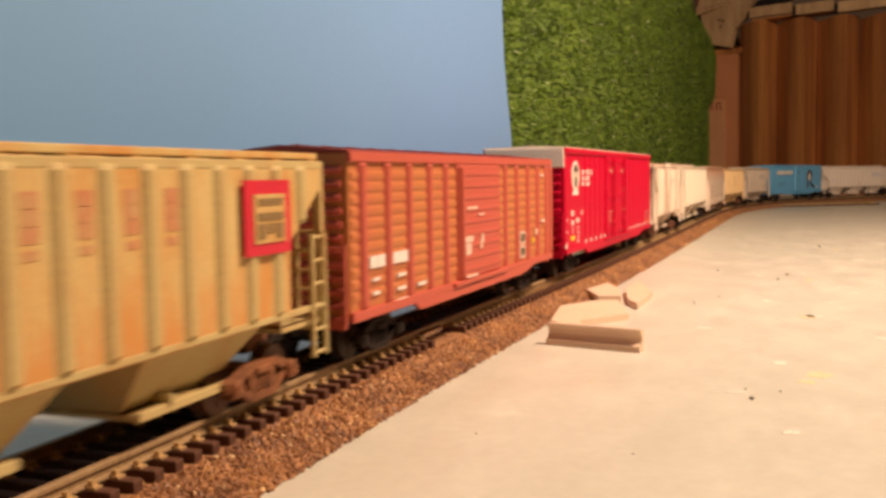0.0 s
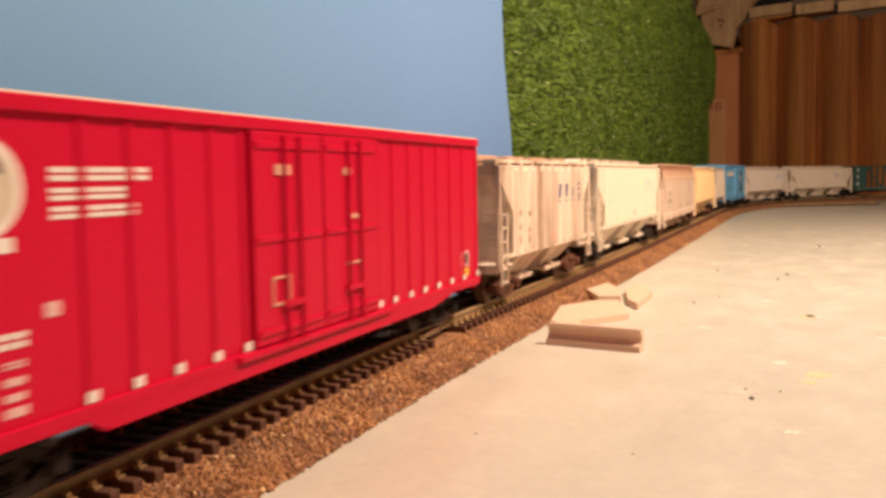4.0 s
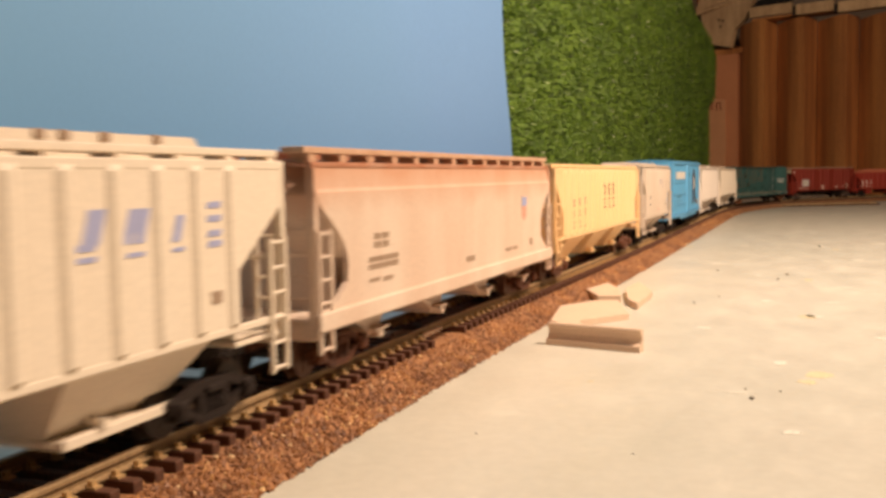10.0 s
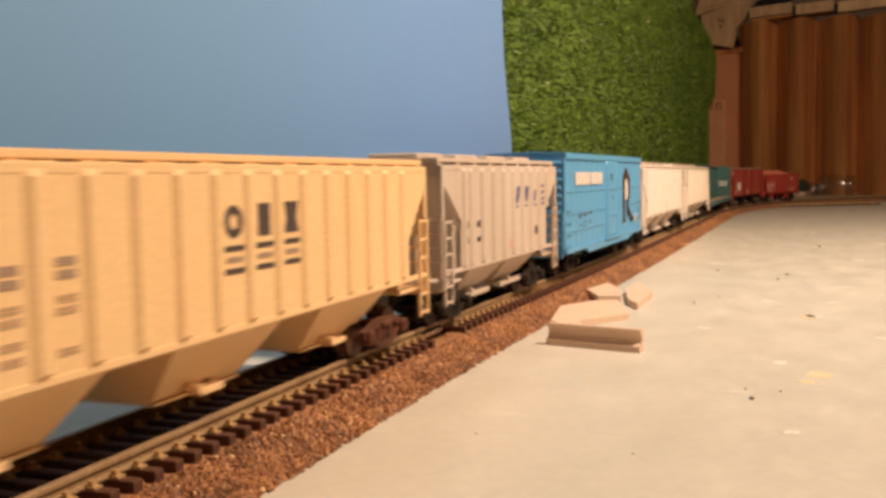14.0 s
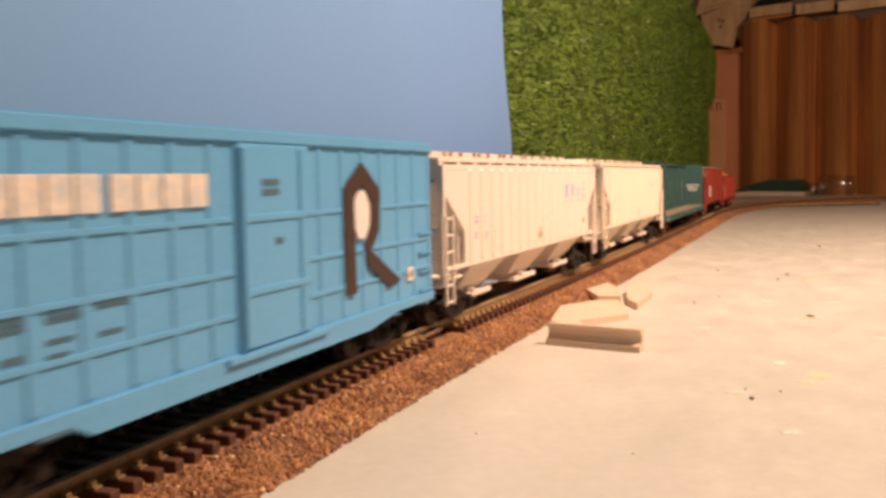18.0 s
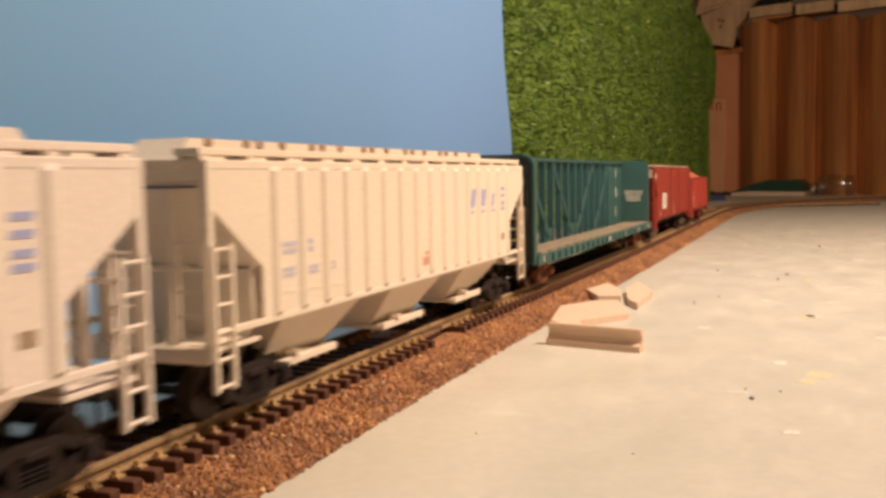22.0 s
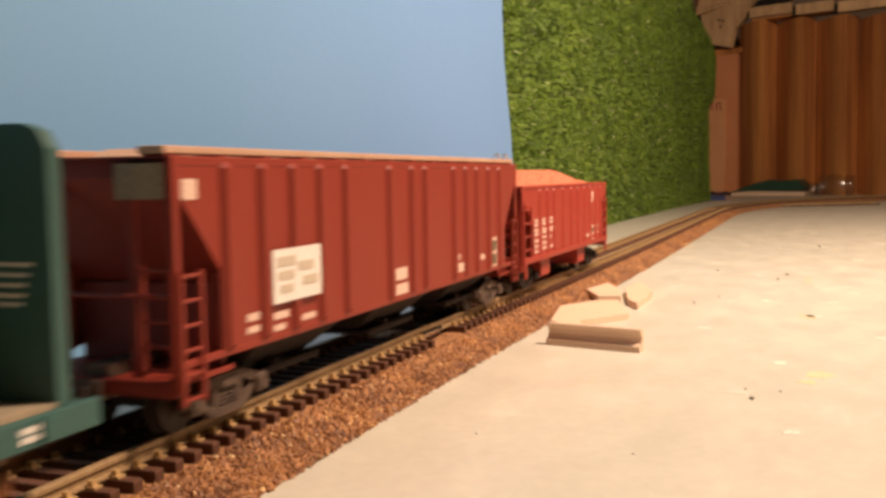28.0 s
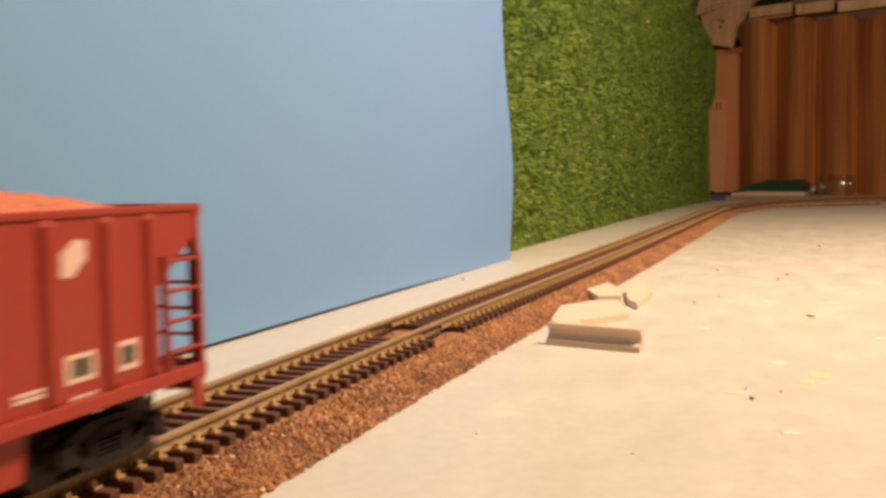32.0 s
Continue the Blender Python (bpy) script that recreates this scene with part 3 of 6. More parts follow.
def truck(root, y, material):
    """A two-axle truck: bolster, two cast sideframes with windows, springs and journal boxes, two wheelsets."""
    bm = B()
    box(bm, -12, 12, -3.0, 3.0, 4.2, 7.5, 0.3)
    tube(bm, (0, 0, 7), (0, 0, 9.5), 3.2, 12)
    t = part("truck", bm, material, root)
    t.location.y = y * MM
    for k in (-1, 1):
        x0, x1 = sorted((k * 11.6, k * 13.4))
        bm = B()
        # top member, bowed up over the springs
        prism(bm, [(-13.0, 4.6), (-13.0, 6.5), (-9.2, 7.2), (-4.8, 8.7), (4.8, 8.7), (9.2, 7.2), (13.0, 6.5), (13.0, 4.6), (8.6, 5.5), (4.2, 7.2), (-4.2, 7.2), (-8.6, 5.5)], "x", x0, x1)
        # bottom member
        prism(bm, [(-9.4, 4.9), (-8.2, 5.2), (-4.0, 2.7), (4.0, 2.7), (8.2, 5.2), (9.4, 4.9), (4.7, 1.3), (-4.7, 1.3)], "x", *sorted((k * 11.8, k * 13.3)))
        for yy in (-3.9, 3.9):
            prism(bm, [(yy - 0.75, 2.4), (yy + 0.75, 2.4), (yy + 0.75, 7.5), (yy - 0.75, 7.5)], "x", *sorted((k * 11.7, k * 13.2)))
        part("sideframe", bm, material, t)
        for yy in (-10.4, 10.4):
            jb = box(B(), *sorted((k * 11.4, k * 14.4)), yy - 1.8, yy + 1.8, 3.2, 6.7, 0.45)
            tube(jb, (k * 14.3, yy, 4.95), (k * 14.75, yy, 4.95), 1.25, 10)
            part("journal_box", jb, material, t)
        for yy in (-2.1, 0, 2.1):
            bm = B()
            for i in range(5):
                tube(bm, (k * 12.7, yy, 2.7 + 0.75 * i), (k * 12.7, yy, 3.1 + 0.75 * i), 0.9, 8, 0.75)
            part("spring", bm, material, t)
        part("bolster_end", box(B(), *sorted((k * 11.5, k * 14.0)), -2.8, 2.8, 6.3, 7.7, 0.3), material, t)
    for yy in (-10.4, 10.4):
        bm = B()
        for k in (-1, 1):
            tube(bm, (k * 6.9, 0, 0), (k * 7.5, 0, 0), 5.7, 20)
            tube(bm, (k * 7.5, 0, 0), (k * 9.6, 0, 0), 4.95, 20)
            tube(bm, (k * 9.6, 0, 0), (k * 10.0, 0, 0), 1.6, 10)
            for j in range(4):
                a = j * math.pi / 2
                tube(bm, (k * 9.5, 2.6 * math.cos(a), 2.6 * math.sin(a)), (k * 9.75, 2.6 * math.cos(a), 2.6 * math.sin(a)), 0.7, 6)
        tube(bm, (-11, 0, 0), (11, 0, 0), 1.0, 8)
        w = part("wheelset", bm, M["wheel"] if material in (M["rusttruck"], M["orangetruck"]) else M["wheeldark"], t)
        w.location = (0, yy * MM, 4.95 * MM)
        WHEELS.append((w, yy))
    return t


def coupler(root, L, sign, material):
    bm = B()
    e = sign * L / 2
    box(bm, -2.4, 2.4, *sorted((e - sign * 8, e + sign * 1.0)), 7.2, 10.8, 0.3)
    part("draft_gear_box", bm, material, root)
    bm = B()
    box(bm, -0.9, 0.9, *sorted((e + sign * 0.5, e + sign * 7.0)), 8.0, 10.0, 0.2)
    box(bm, -2.6, 2.0, *sorted((e + sign * 6.0, e + sign * 9.4)), 7.2, 11.0, 0.5)
    tube(bm, (1.5, e + sign * 6.5, 7.4), (1.5, e + sign * 6.5, 3.0), 0.35, 6)
    part("coupler", bm, M["darkmetal"], root)


def ladder(root, x, y0, y1, z0, z1, material, rungs=5, name="ladder"):
    """A side ladder: two stiles and rungs, standing at x."""
    bm = B()
    for y in (y0, y1):
        box(bm, x - 0.45, x + 0.45, y - 0.45, y + 0.45, z0, z1)
    ob = part(name, bm, material, root)
    for i in range(rungs):
        z = z0 + 0.8 + (z1 - z0 - 1.6) * i / (rungs - 1)
        part("rung", tube(B(), (x, y0, z), (x, y1, z), 0.38, 6), material, ob)
    return ob


def end_ladder(root, y, x0, x1, z0, z1, material, rungs=5):
    bm = B()
    for x in (x0, x1):
        box(bm, x - 0.4, x + 0.4, y - 0.4, y + 0.4, z0, z1)
    ob = part("end_ladder", bm, material, root)
    for i in range(rungs):
        z = z0 + 0.8 + (z1 - z0 - 1.6) * i / (rungs - 1)
        part("rung", tube(B(), (x0, y, z), (x1, y, z), 0.35, 6), material, ob)
    return ob


def marks(root, L, x, plates, material, name="lettering", label="", thick=0.12):
    """Flat painted plates on the side facing the table: (u0, u1, z0, z1), u from the leading end."""
    for u0, u1, z0, z1 in plates:
        part(name, box(B(), x - 0.3, x + thick, u0 - L / 2, u1 - L / 2, z0, z1), material, root, label)


def slanted(root, L, x, plates, material, label):
    """Letter-size blocks with a forward slant."""
    for u0, u1, z0, z1 in plates:
        lean = (z1 - z0) * 0.18
        y0, y1 = u0 - L / 2, u1 - L / 2
        part("lettering", prism(B(), [(y0 - lean, z0), (y1 - lean, z0), (y1 + lean, z1), (y0 + lean, z1)], "x", x - 0.3, x + 0.12), material, root, label)


def glyphs(u0, u1, z0, z1, n, gap=0.35, split=True):
    """n blocks of letter size side by side, each a pair of stacked bars."""
    w, g, m = (u1 - u0) / n, (z1 - z0) * 0.09, (z0 + z1) / 2
    return [(u0 + i * w, u0 + (i + 1 - gap) * w, a, b) for i in range(n) for a, b in (((z0, m - g), (m + g, z1)) if split else ((z0, z1),))]


def faded_logo(root, L, centres, z, material, label, big=1.0):
    """Four slanting blocks over short bars; the last one is a stack of bars."""
    ltr = []
    for i, u in enumerate(centres):
        if i == 0:
            q = [(-1.2, 2.6, 1.8, 6.8), (-3.0, 1.0, 1.0, 2.0), (-3.2, 1.0, -0.6, 0.2)]
        elif i == 1:
            q = [(-2.6, -0.4, 1.4, 6.6), (0.2, 2.4, 1.4, 6.6), (-0.6, 0.4, 3.0, 6.6), (-2.6, 1.6, -0.6, 0.1)]
        elif i == 2:
            q = [(-1.0, 1.2, 1.0, 5.2), (-1.6, 1.6, -0.6, 0.1)]
        else:
            q = [(-1.8, 2.2, a, a + 1.1) for a in (6.0, 3.7, 1.2, -0.6)]
        ltr += [(u + a * big, u + b * big, z + c, z + d) for a, b, c, d in q]
    slanted(root, L, 17.40, ltr, material, label)


def hat(k, x, y, base, crown, proud, z0, z1):
    """A pressed post with slanting flanks on the side k, its ends sloped back into the sheet."""
    bm = B()
    lo = [(x - 0.25, y - base / 2), (x + proud, y - crown / 2), (x + proud, y + crown / 2), (x - 0.25, y + base / 2)]
    rows = []
    for z, f in ((z0, 0.35), (z0 + 0.9, 1.0), (z1 - 1.3, 1.0), (z1, 0.1)):
        rows.append([bm.verts.new((k * (x - 0.25 + (a - x + 0.25) * f), b, z)) for a, b in lo])
    for a, b in zip(rows, rows[1:]):
        for i in range(4):
            bm.faces.new([a[i], a[(i + 1) % 4], b[(i + 1) % 4], b[i]])
    bm.faces.new(rows[0])
    bm.faces.new(rows[-1])
    return bm


def covered_hopper(name, front, rear, main, roof, trucks, label, ribs, eave=46.0, sill=17.0, cut=(15.0, 31.0), rib=1.3, bays=3, hatch="trough", zstep=7.0, walkway=True, proud=0.9, frame_mat=None, trough=None, hatchm=None, boardm=None, slot=1.1, drop=4.0, baym=None, postm=None, flange=True):
    trough = trough or eave + 4.4
    root, L = car(name, front, rear, label, "freight car")
    h = L / 2
    cu, cz = cut
    W = 17.4
    fm = frame_mat or main
    # hull with sloping end sheets
    bm = B()
    prism(bm, [(-h + 2, eave), (-h + 2, eave - 3), (-h + 26, sill - 1.5), (h - 26, sill - 1.5), (h - 2, eave - 3), (h - 2, eave)], "x", -W + 1.2, W - 1.2)
    part("hull", bm, main, root)
    for k in (-1, 1):
        a, b = sorted((k * (W - 1.0), k * W))
        bm = B()
        prism(bm, [(-h, eave), (-h, eave - drop), (-h + cu, cz), (-h + cu, sill), (h - cu, sill), (h - cu, cz), (h, eave - drop), (h, eave)], "x", a, b)
        part("side_sheet", bm, main, root)
        a, b = sorted((k * (W - 0.2), k * (W + 0.4)))
        part("side_sill", box(B(), *sorted((k * (W - 0.9), k * (W + 0.12))), -h, h, sill - 1.0, sill + 0.3, 0.2), fm, root)
        part("top_chord", box(B(), *sorted((k * (W - 0.9), k * (W + 0.12))), -h, h, eave - 1.4, eave + 0.3, 0.25), fm, root)
        for u in ribs:
            zb = sill if cu <= u <= L - cu else None
            if zb is None:
                d = min(u, L - u) / cu
                zb = (eave - drop) + (cz - eave + drop) * d
            part("side_post", hat(k, W, -h + u, rib * 1.55, rib * 0.6, proud, zb, eave - 0.3), postm or main, root)
        for e in (-1, 1):
            a, b = sorted((k * (W - 1.6), k * (W + 0.1)))
            ya, yb = sorted((e * h, e * (h - 1.7)))
            part("corner_post", box(B(), a, b, ya, yb, sill - 5, eave - 0.5, 0.2), fm, root)
            ladder(root, k * (W + 0.2), e * (h - 0.9), e * (h - 6.3), zstep, sill + 15, fm, 6)
            part("end_brace", tube(B(), (k * (W - 2), e * (h - cu + 1), sill - 1), (k * (W - 2), e * (h - cu + 1), cz + 1), 0.6, 6), fm, root)
    # ends
    for e in (-1, 1):
        bm = B()
        ya, yb = sorted((e * h, e * (h - 17)))
        box(bm, -W + 1, W - 1, ya, yb, sill - 4.0, sill - 3.0, 0.2)
        ya, yb = sorted((e * h, e * (h - 2)))
        box(bm, -W + 1, W - 1, ya, yb, sill - 5.6, sill - 2.8, 0.3)
        part("end_platform", bm, fm, root)
        for x in (-7.5, 7.5):
            part("end_post", box(B(), x - 0.8, x + 0.8, *sorted((e * (h - 2), e * (h - 3.4))), sill - 4, eave - 2, 0.2), fm, root)
        part("end_web", box(B(), -W + 2.2, W - 2.2, *sorted((e * (h - 16.2), e * (h - 15.4))), sill - 3.6, sill - 1.5 + 0.40 * (eave - 1.5 - sill)), main, root)
        part("end_rail", tube(B(), (-W + 1, e * (h - 0.5), sill + 11), (W - 1, e * (h - 0.5), sill + 11), 0.5, 6), fm, root)
        end_ladder(root, e * (h - 0.1), 10.8, 16.6, sill - 2, sill + 16, fm, 5)
        coupler(root, L, e, trucks)
        truck(root, e * (h - 19.5), trucks)
        part("center_sill", box(B(), -2.5, 2.5, *sorted((e * (h - 1), e * (h - 34))), 9.0, 13.0), trucks, root)
    # discharge bays
    for i in range(bays):
        c = -h + 42.5 + (L - 85.0) * i / (bays - 1)
        bm = B()
        lo = [bm.verts.new((x, y, 6.2)) for x, y in ((-8.0, c - 13), (8.0, c - 13), (8.0, c + 13), (-8.0, c + 13))]
        hi = [bm.verts.new((x, y, sill - 0.6)) for x, y in ((-16.4, c - 17), (16.4, c - 17), (16.4, c + 19), (-16.4, c + 19))]
        bm.faces.new(lo)
        bm.faces.new(hi)
        for j in range(4):
            bm.faces.new([lo[j], lo[(j + 1) % 4], hi[(j + 1) % 4], hi[j]])
        bay = part("discharge_bay", bm, baym or main, root)
        for k in (-1, 1) if flange else ():
            part("bay_flange", box(B(), *sorted((k * 10.4, k * 12.0)), c - 13.4, c + 13.4, 5.0, 6.6, 0.2), baym or fm, bay)
        if flange:
            bm = box(B(), -10.6, 10.6, c - 13.8, c + 13.8, 5.2, 6.3, 0.25)
        else:
            bm = box(B(), -8.8, 8.8, c - 12.8, c + 12.8, 5.6, 6.3, 0.2)
        box(bm, -11.6, 11.6, c - 3.5, c + 3.5, 5.6, 6.9, 0.25)
        part("outlet_gate", bm, baym or fm, bay)
        part("gate_shaft", tube(B(), (-12.6, c - 5, 7.4), (12.6, c - 5, 7.4), 0.8, 8), baym or fm, bay)
    # roof
    bm = B()
    prism(bm, [(-W + 0.4, eave), (-W + 0.4, eave + 0.15), (-10, eave + 0.4), (10, eave + 0.4), (W - 0.4, eave + 0.15), (W - 0.4, eave)], "y", -h, h)
    part("roof", bm, roof, root)
    if hatch == "trough":
        bm = B()
        prism(bm, [(-h + 8, eave + 0.3), (-h + 12, trough), (h - 12, trough), (h - 8, eave + 0.3)], "x", -5.5, 5.5)
        ht = part("hatch", bm, boardm or roof, root)
        n = int((L - 36) / 9.0)
        for i in range(n):
            y = -h + 18 + (L - 36) * (i + 0.45 * (i % 3 == 1)) / n
            part("hatch_lock", box(B(), 3.9, 6.0, y - 1.1, y + 1.1, trough - 1.3, trough + 0.15, 0.2), M["lock"], ht)
    else:
        for i in range(4):
            y = -h + L * (i + 0.5) / 4
            ht = part("hatch", box(B(), -8, 8, y - 10.5, y + 10.5, eave + 0.3, eave + 4.0, 0.7), hatchm or roof, root)
            part("hatch_rim", box(B(), -8.6, 8.6, y - 11.1, y + 11.1, eave + 1.9, eave + 2.5, 0.2), hatchm or roof, ht)
    if walkway:
        for k in (-1, 1):
            part("running_board", box(B(), *sorted((k * 11.0, k * 16.2)), -h, h, eave + slot, eave + slot + 1.3, 0.2), boardm or roof, root)
            nb = int(L / 14)
            for i in range(nb + 1):
                y = -h + 2 + (L - 4) * i / nb
                part("board_bracket", box(B(), *sorted((k * 11.2, k * 16.0)), y - 1.3, y + 1.3, eave + 0.1, eave + slot + 0.1), roof, root)
    return root, L


def boxcar(name, front, rear, main, roofm, trucks, label, posts, door, eave, sill, rib=1.4, corr=0, endpanel=None, doors=1, fish=True, foot=None, proud=0.9, panel=None, slim=False, doorbars=3, barz=None, peak=0.9, ladders=True):
    root, L = car(name, front, rear, label, "freight car")
    h = L / 2
    W = 17.2
    top = eave
    part("body", box(B(), -W, W, -h, h, sill + 1, top, 0.5), panel or main, root)
    bm = B()
    prism(bm, [(-W - 0.3, top), (-W - 0.3, top + 0.4), (0, top + peak), (W + 0.3, top + 0.4), (W + 0.3, top)], "y", -h - 0.3, h + 0.3)
    part("roof", bm, roofm, root)
    for i in range(int(L / 13)):
        y = -h + 8 + (L - 16) * i / (int(L / 13) - 1)
        bm = B()
        prism(bm, [(-W + 3, top + 0.3), (0, top + peak - 0.2), (W - 3, top + 0.3), (W - 3, top + 0.75), (0, top + peak + 0.35), (-W + 3, top + 0.75)], "y", y - 0.6, y + 0.6)
        part("roof_rib", bm, roofm, root)
    d0, d1 = door
    for k in (-1, 1):
        a, b = sorted((k * (W - 0.3), k * (W + 0.9)))
        part("side_sill", box(B(), a, b, -h, h, sill, sill + 2.4, 0.25), main, root)
        if fish:
            bm = B()
            prism(bm, [(-h + 34, sill + 1), (-h + 40, sill - 2.0), (h - 42, sill - 2.0), (h - 18, sill + 1)], "x", a, b)
            part("fishbelly_sill", bm, main, root)
        part("top_plate", box(B(), a, b, -h, h, top - 2.2, top, 0.25), main, root)
        ap, bp = sorted((k * (W - 0.3), k * (W + proud)))
        for u in posts:
            p = part("side_post", hat(k, W, -h + u, rib * 1.5, rib * 0.7, proud, sill + 2.2, top - 1.6), main, root)
            if foot and k == 1:
                part("post_foot", box(B(), bp - 0.1, bp + 0.12, -h + u - rib * 0.7, -h + u + rib * 0.7, sill + 2.6, sill + 4.2), foot, p, "small white mark at the foot")
        if corr:
            for i in range(corr):
                z = sill + 4 + (top - sill - 8) * (i + 0.5) / corr
                hh = (top - sill - 8) / corr * 0.46
                for s0, s1 in ((1, d0 - 1), (d1 + 1, L - 1)):
                    bm = prism(B(), [(k * (W - 0.1), z - hh), (k * (W + 0.2), z - hh * 0.62), (k * (W + 0.3), z - hh * 0.1), (k * (W + 0.3), z + hh * 0.2), (k * (W + 0.2), z + hh * 0.66), (k * (W - 0.1), z + hh)], "y", -h + s0, -h + s1)
                    part("side_corrugation", bm, panel or main, root)
        for i in range(doors):
            u0 = d0 + (d1 - d0) * i / doors
            u1 = d0 + (d1 - d0) * (i + 1) / doors
            a2, b2 = sorted((k * (W - 0.2), k * (W + 1.2)))
            dr = part("door", box(B(), a2, b2, -h + u0 + 0.3, -h + u1 - 0.3, sill + 2.6, top - 2.4, 0.4), main, root)
            bm = B()
            nb = 9 if corr else doorbars
            for z in barz or [sill + 5 + (top - sill - 10) * j / (nb - 1) for j in range(nb)]:
                box(bm, *sorted((k * (W + 1.0), k * (W + (1.5 if corr else 1.6)))), -h + u0 + 1.2, -h + u1 - 1.2, z - 0.75, z + 0.75, 0.3)
            part("door_rib", bm, main, dr)
            if slim:
                part("door_post", hat(k, W + 0.3, -h + u0 + 0.6, 3.2, 1.4, 1.9 if corr else 1.4, sill + 2.4, top - 2.0), main, dr)
                if not corr:
                    part("door_post", hat(k, W + 0.3, -h + u1 - 4.2, 2.6, 1.2, 1.3, sill + 2.4, top - 2.0), main, dr)
                continue
            bm = B()
            for u in ((u0 + u1) / 2 - 3, (u0 + u1) / 2 + 3):
                tube(bm, (k * (W + 1.9), -h + u, sill + 2), (k * (W + 1.9), -h + u, top - 3), 0.4, 6)
            box(bm, *sorted((k * (W + 1.0), k * (W + 2.1))), -h + (u0 + u1) / 2 - 4.5, -h + (u0 + u1) / 2 + 4.5, sill + 9, sill + 10.2)
            part("lock_rod", bm, main, dr)
        a, b = sorted((k * (W - 0.3), k * (W + 1.8)))
        part("door_track", box(B(), a, b, -h + d0 - 6, -h + d1 + 6, sill + 1.0, sill + 2.2, 0.2), main, root)
        for e in (() if slim or not ladders else (-1, 1)):
            ladder(root, k * (W + 0.7), e * (h - 1.0), e * (h - 6.2), sill - 4.2, sill + 17, main, 6)
    for e in (-1, 1):
        bm = B()
        nb = 11
        for j in range(nb):
            z = sill + 4 + (top - sill - 8) * j / (nb - 1)
            tube(bm, (-W + 1.6, e * (h + 0.0), z), (W - 1.6, e * (h + 0.0), z), 0.95, 8)
        part("end_corrugation", bm, main, root)
        if endpanel:
            part("end_panel", box(B(), -W, W, *sorted((e * (h - 0.2), e * (h + 1.15))), top - 8, top, 0.2), endpanel, root, "off-white panel across the top of the end")
        end_ladder(root, e * (h + 1.2), 10.5, 16.4, sill, sill + 18, main, 6)
        part("end_sill", box(B(), -W + 1, W - 1, *sorted((e * (h - 1), e * (h + 1.0))), sill - 1.5, sill + 1.5, 0.3), main, root)
        coupler(root, L, e, M["darkmetal"])
        truck(root, e * (h - 24), trucks)
    part("underframe", box(B(), -3.0, 3.0, -h + 4, h - 4, 8.6, sill + 1.2), M["darkmetal"], root)
    for y in (-0.35, -0.12, 0.12, 0.35):
        part("crossbearer", box(B(), -W + 1, W - 1, y * L * 0.6 - 1, y * L * 0.6 + 1, sill - 1.5, sill + 1), M["darkmetal"], root)
    return root, L


# 1: tan weathered hopper
root, L = covered_hopper("covered_hopper", -10, 180, M["tan"], M["tan"], M["orangetruck"], "tan covered hopper wagon streaked with rust and a red-framed emblem", [15 + 9.7 * i for i in range(18)], rib=3.0, eave=47.0, sill=17.5, trough=49.2, slot=0.7, frame_mat=M["tanpost"], postm=M["tanpost"], baym=M["tanpost"])
marks(root, L, 18.40, [(L - 33, L - 16.4, 29.8, 43.6)], M["inkred"], "emblem", "red square emblem", 0.2)
marks(root, L, 18.70, [(L - 30.2, L - 19.0, 32.0, 41.0)], M["tan"], "emblem_field", "tan field of the emblem", 0.2)
marks(root, L, 19.00, [(L - 29, L - 20.2, 39.0, 40.2), (L - 29.2, L - 20.0, 36.2, 37.6), (L - 29.2, L - 26.6, 32.8, 35.6), (L - 25.8, L - 23.4, 33.8, 35.6), (L - 22.6, L - 20.0, 32.8, 35.6)], M["umber"], "lettering", "umber marks in the emblem", 0.1)
for c in (-83.5, -73, -63, -53):
    marks(root, L, 17.40, [(L + c - 1.6, L + c + 1.8, z, z + 2.2) for z in (40.4, 38.1, 35.8)] + [(L + c - 1.4, L + c + 1.4, 33.6, 34.9)], M["rustprint"])

# 2: brown boxcar
root, L = boxcar("boxcar", 193.4, 370, M["brown"], M["roofbrown"], M["darkmetal"], "brown-red boxcar with vertical posts over orange corrugated sides", [6.4, 20.5, 33.8, 47.8, 60, 116, 129.2, 143, 156, 168.6, 174.8], (70, 108.5), 49.6, 11.0, corr=11, rib=2.6, proud=1.15, panel=M["brownpanel"], slim=True, peak=2.0)
marks(root, L, 17.90, glyphs(9.2, 17.8, 22.6, 25.4, 2, 0.04, False) + glyphs(22.4, 31.6, 22.6, 25.4, 3, 0.04, False) + [(10.4, 14.6, 19.5, 20.2), (25, 30, 19.1, 19.9), (10.6, 14.2, 16.2, 17.0), (25, 30, 15.7, 16.5), (24, 31, 12.6, 13.5), (38, 44, 15.4, 16.2), (7.8, 10.5, 11.8, 12.8)], M["inkwhite"])
marks(root, L, 18.70, [(75, 84, 33.9, 34.7), (85, 91, 31.8, 32.4), (73, 80, 24.2, 26), (73.4, 78, 20.5, 24), (88, 90, 23.4, 26), (86.6, 88.6, 21.6, 24.4), (74, 84, 13.6, 14.4)], M["palewhite"], "lettering", "worn white lettering")
marks(root, L, 17.90, [(159, 165, 43.4, 44.3), (160, 166, 26, 27), (152, 156, 22, 24), (158, 163, 12.4, 13.2)], M["palewhite"])
marks(root, L, 17.90, [(131.6, 138.6, 19.6, 24), (131.6, 138.6, 14.8, 19)], M["palewhite"], "data_panel", "pale-framed dark panels")
marks(root, L, 18.05, [(132.8, 137.4, 20.4, 23.2), (132.8, 137.4, 15.6, 18.2)], M["inkgreen"], "panel_field", "dark greenish field")
marks(root, L, 17.90, [(147.6, 150.2, 19, 20.8)], M["inkyellow"], "yellow_plate", "small yellow plate")

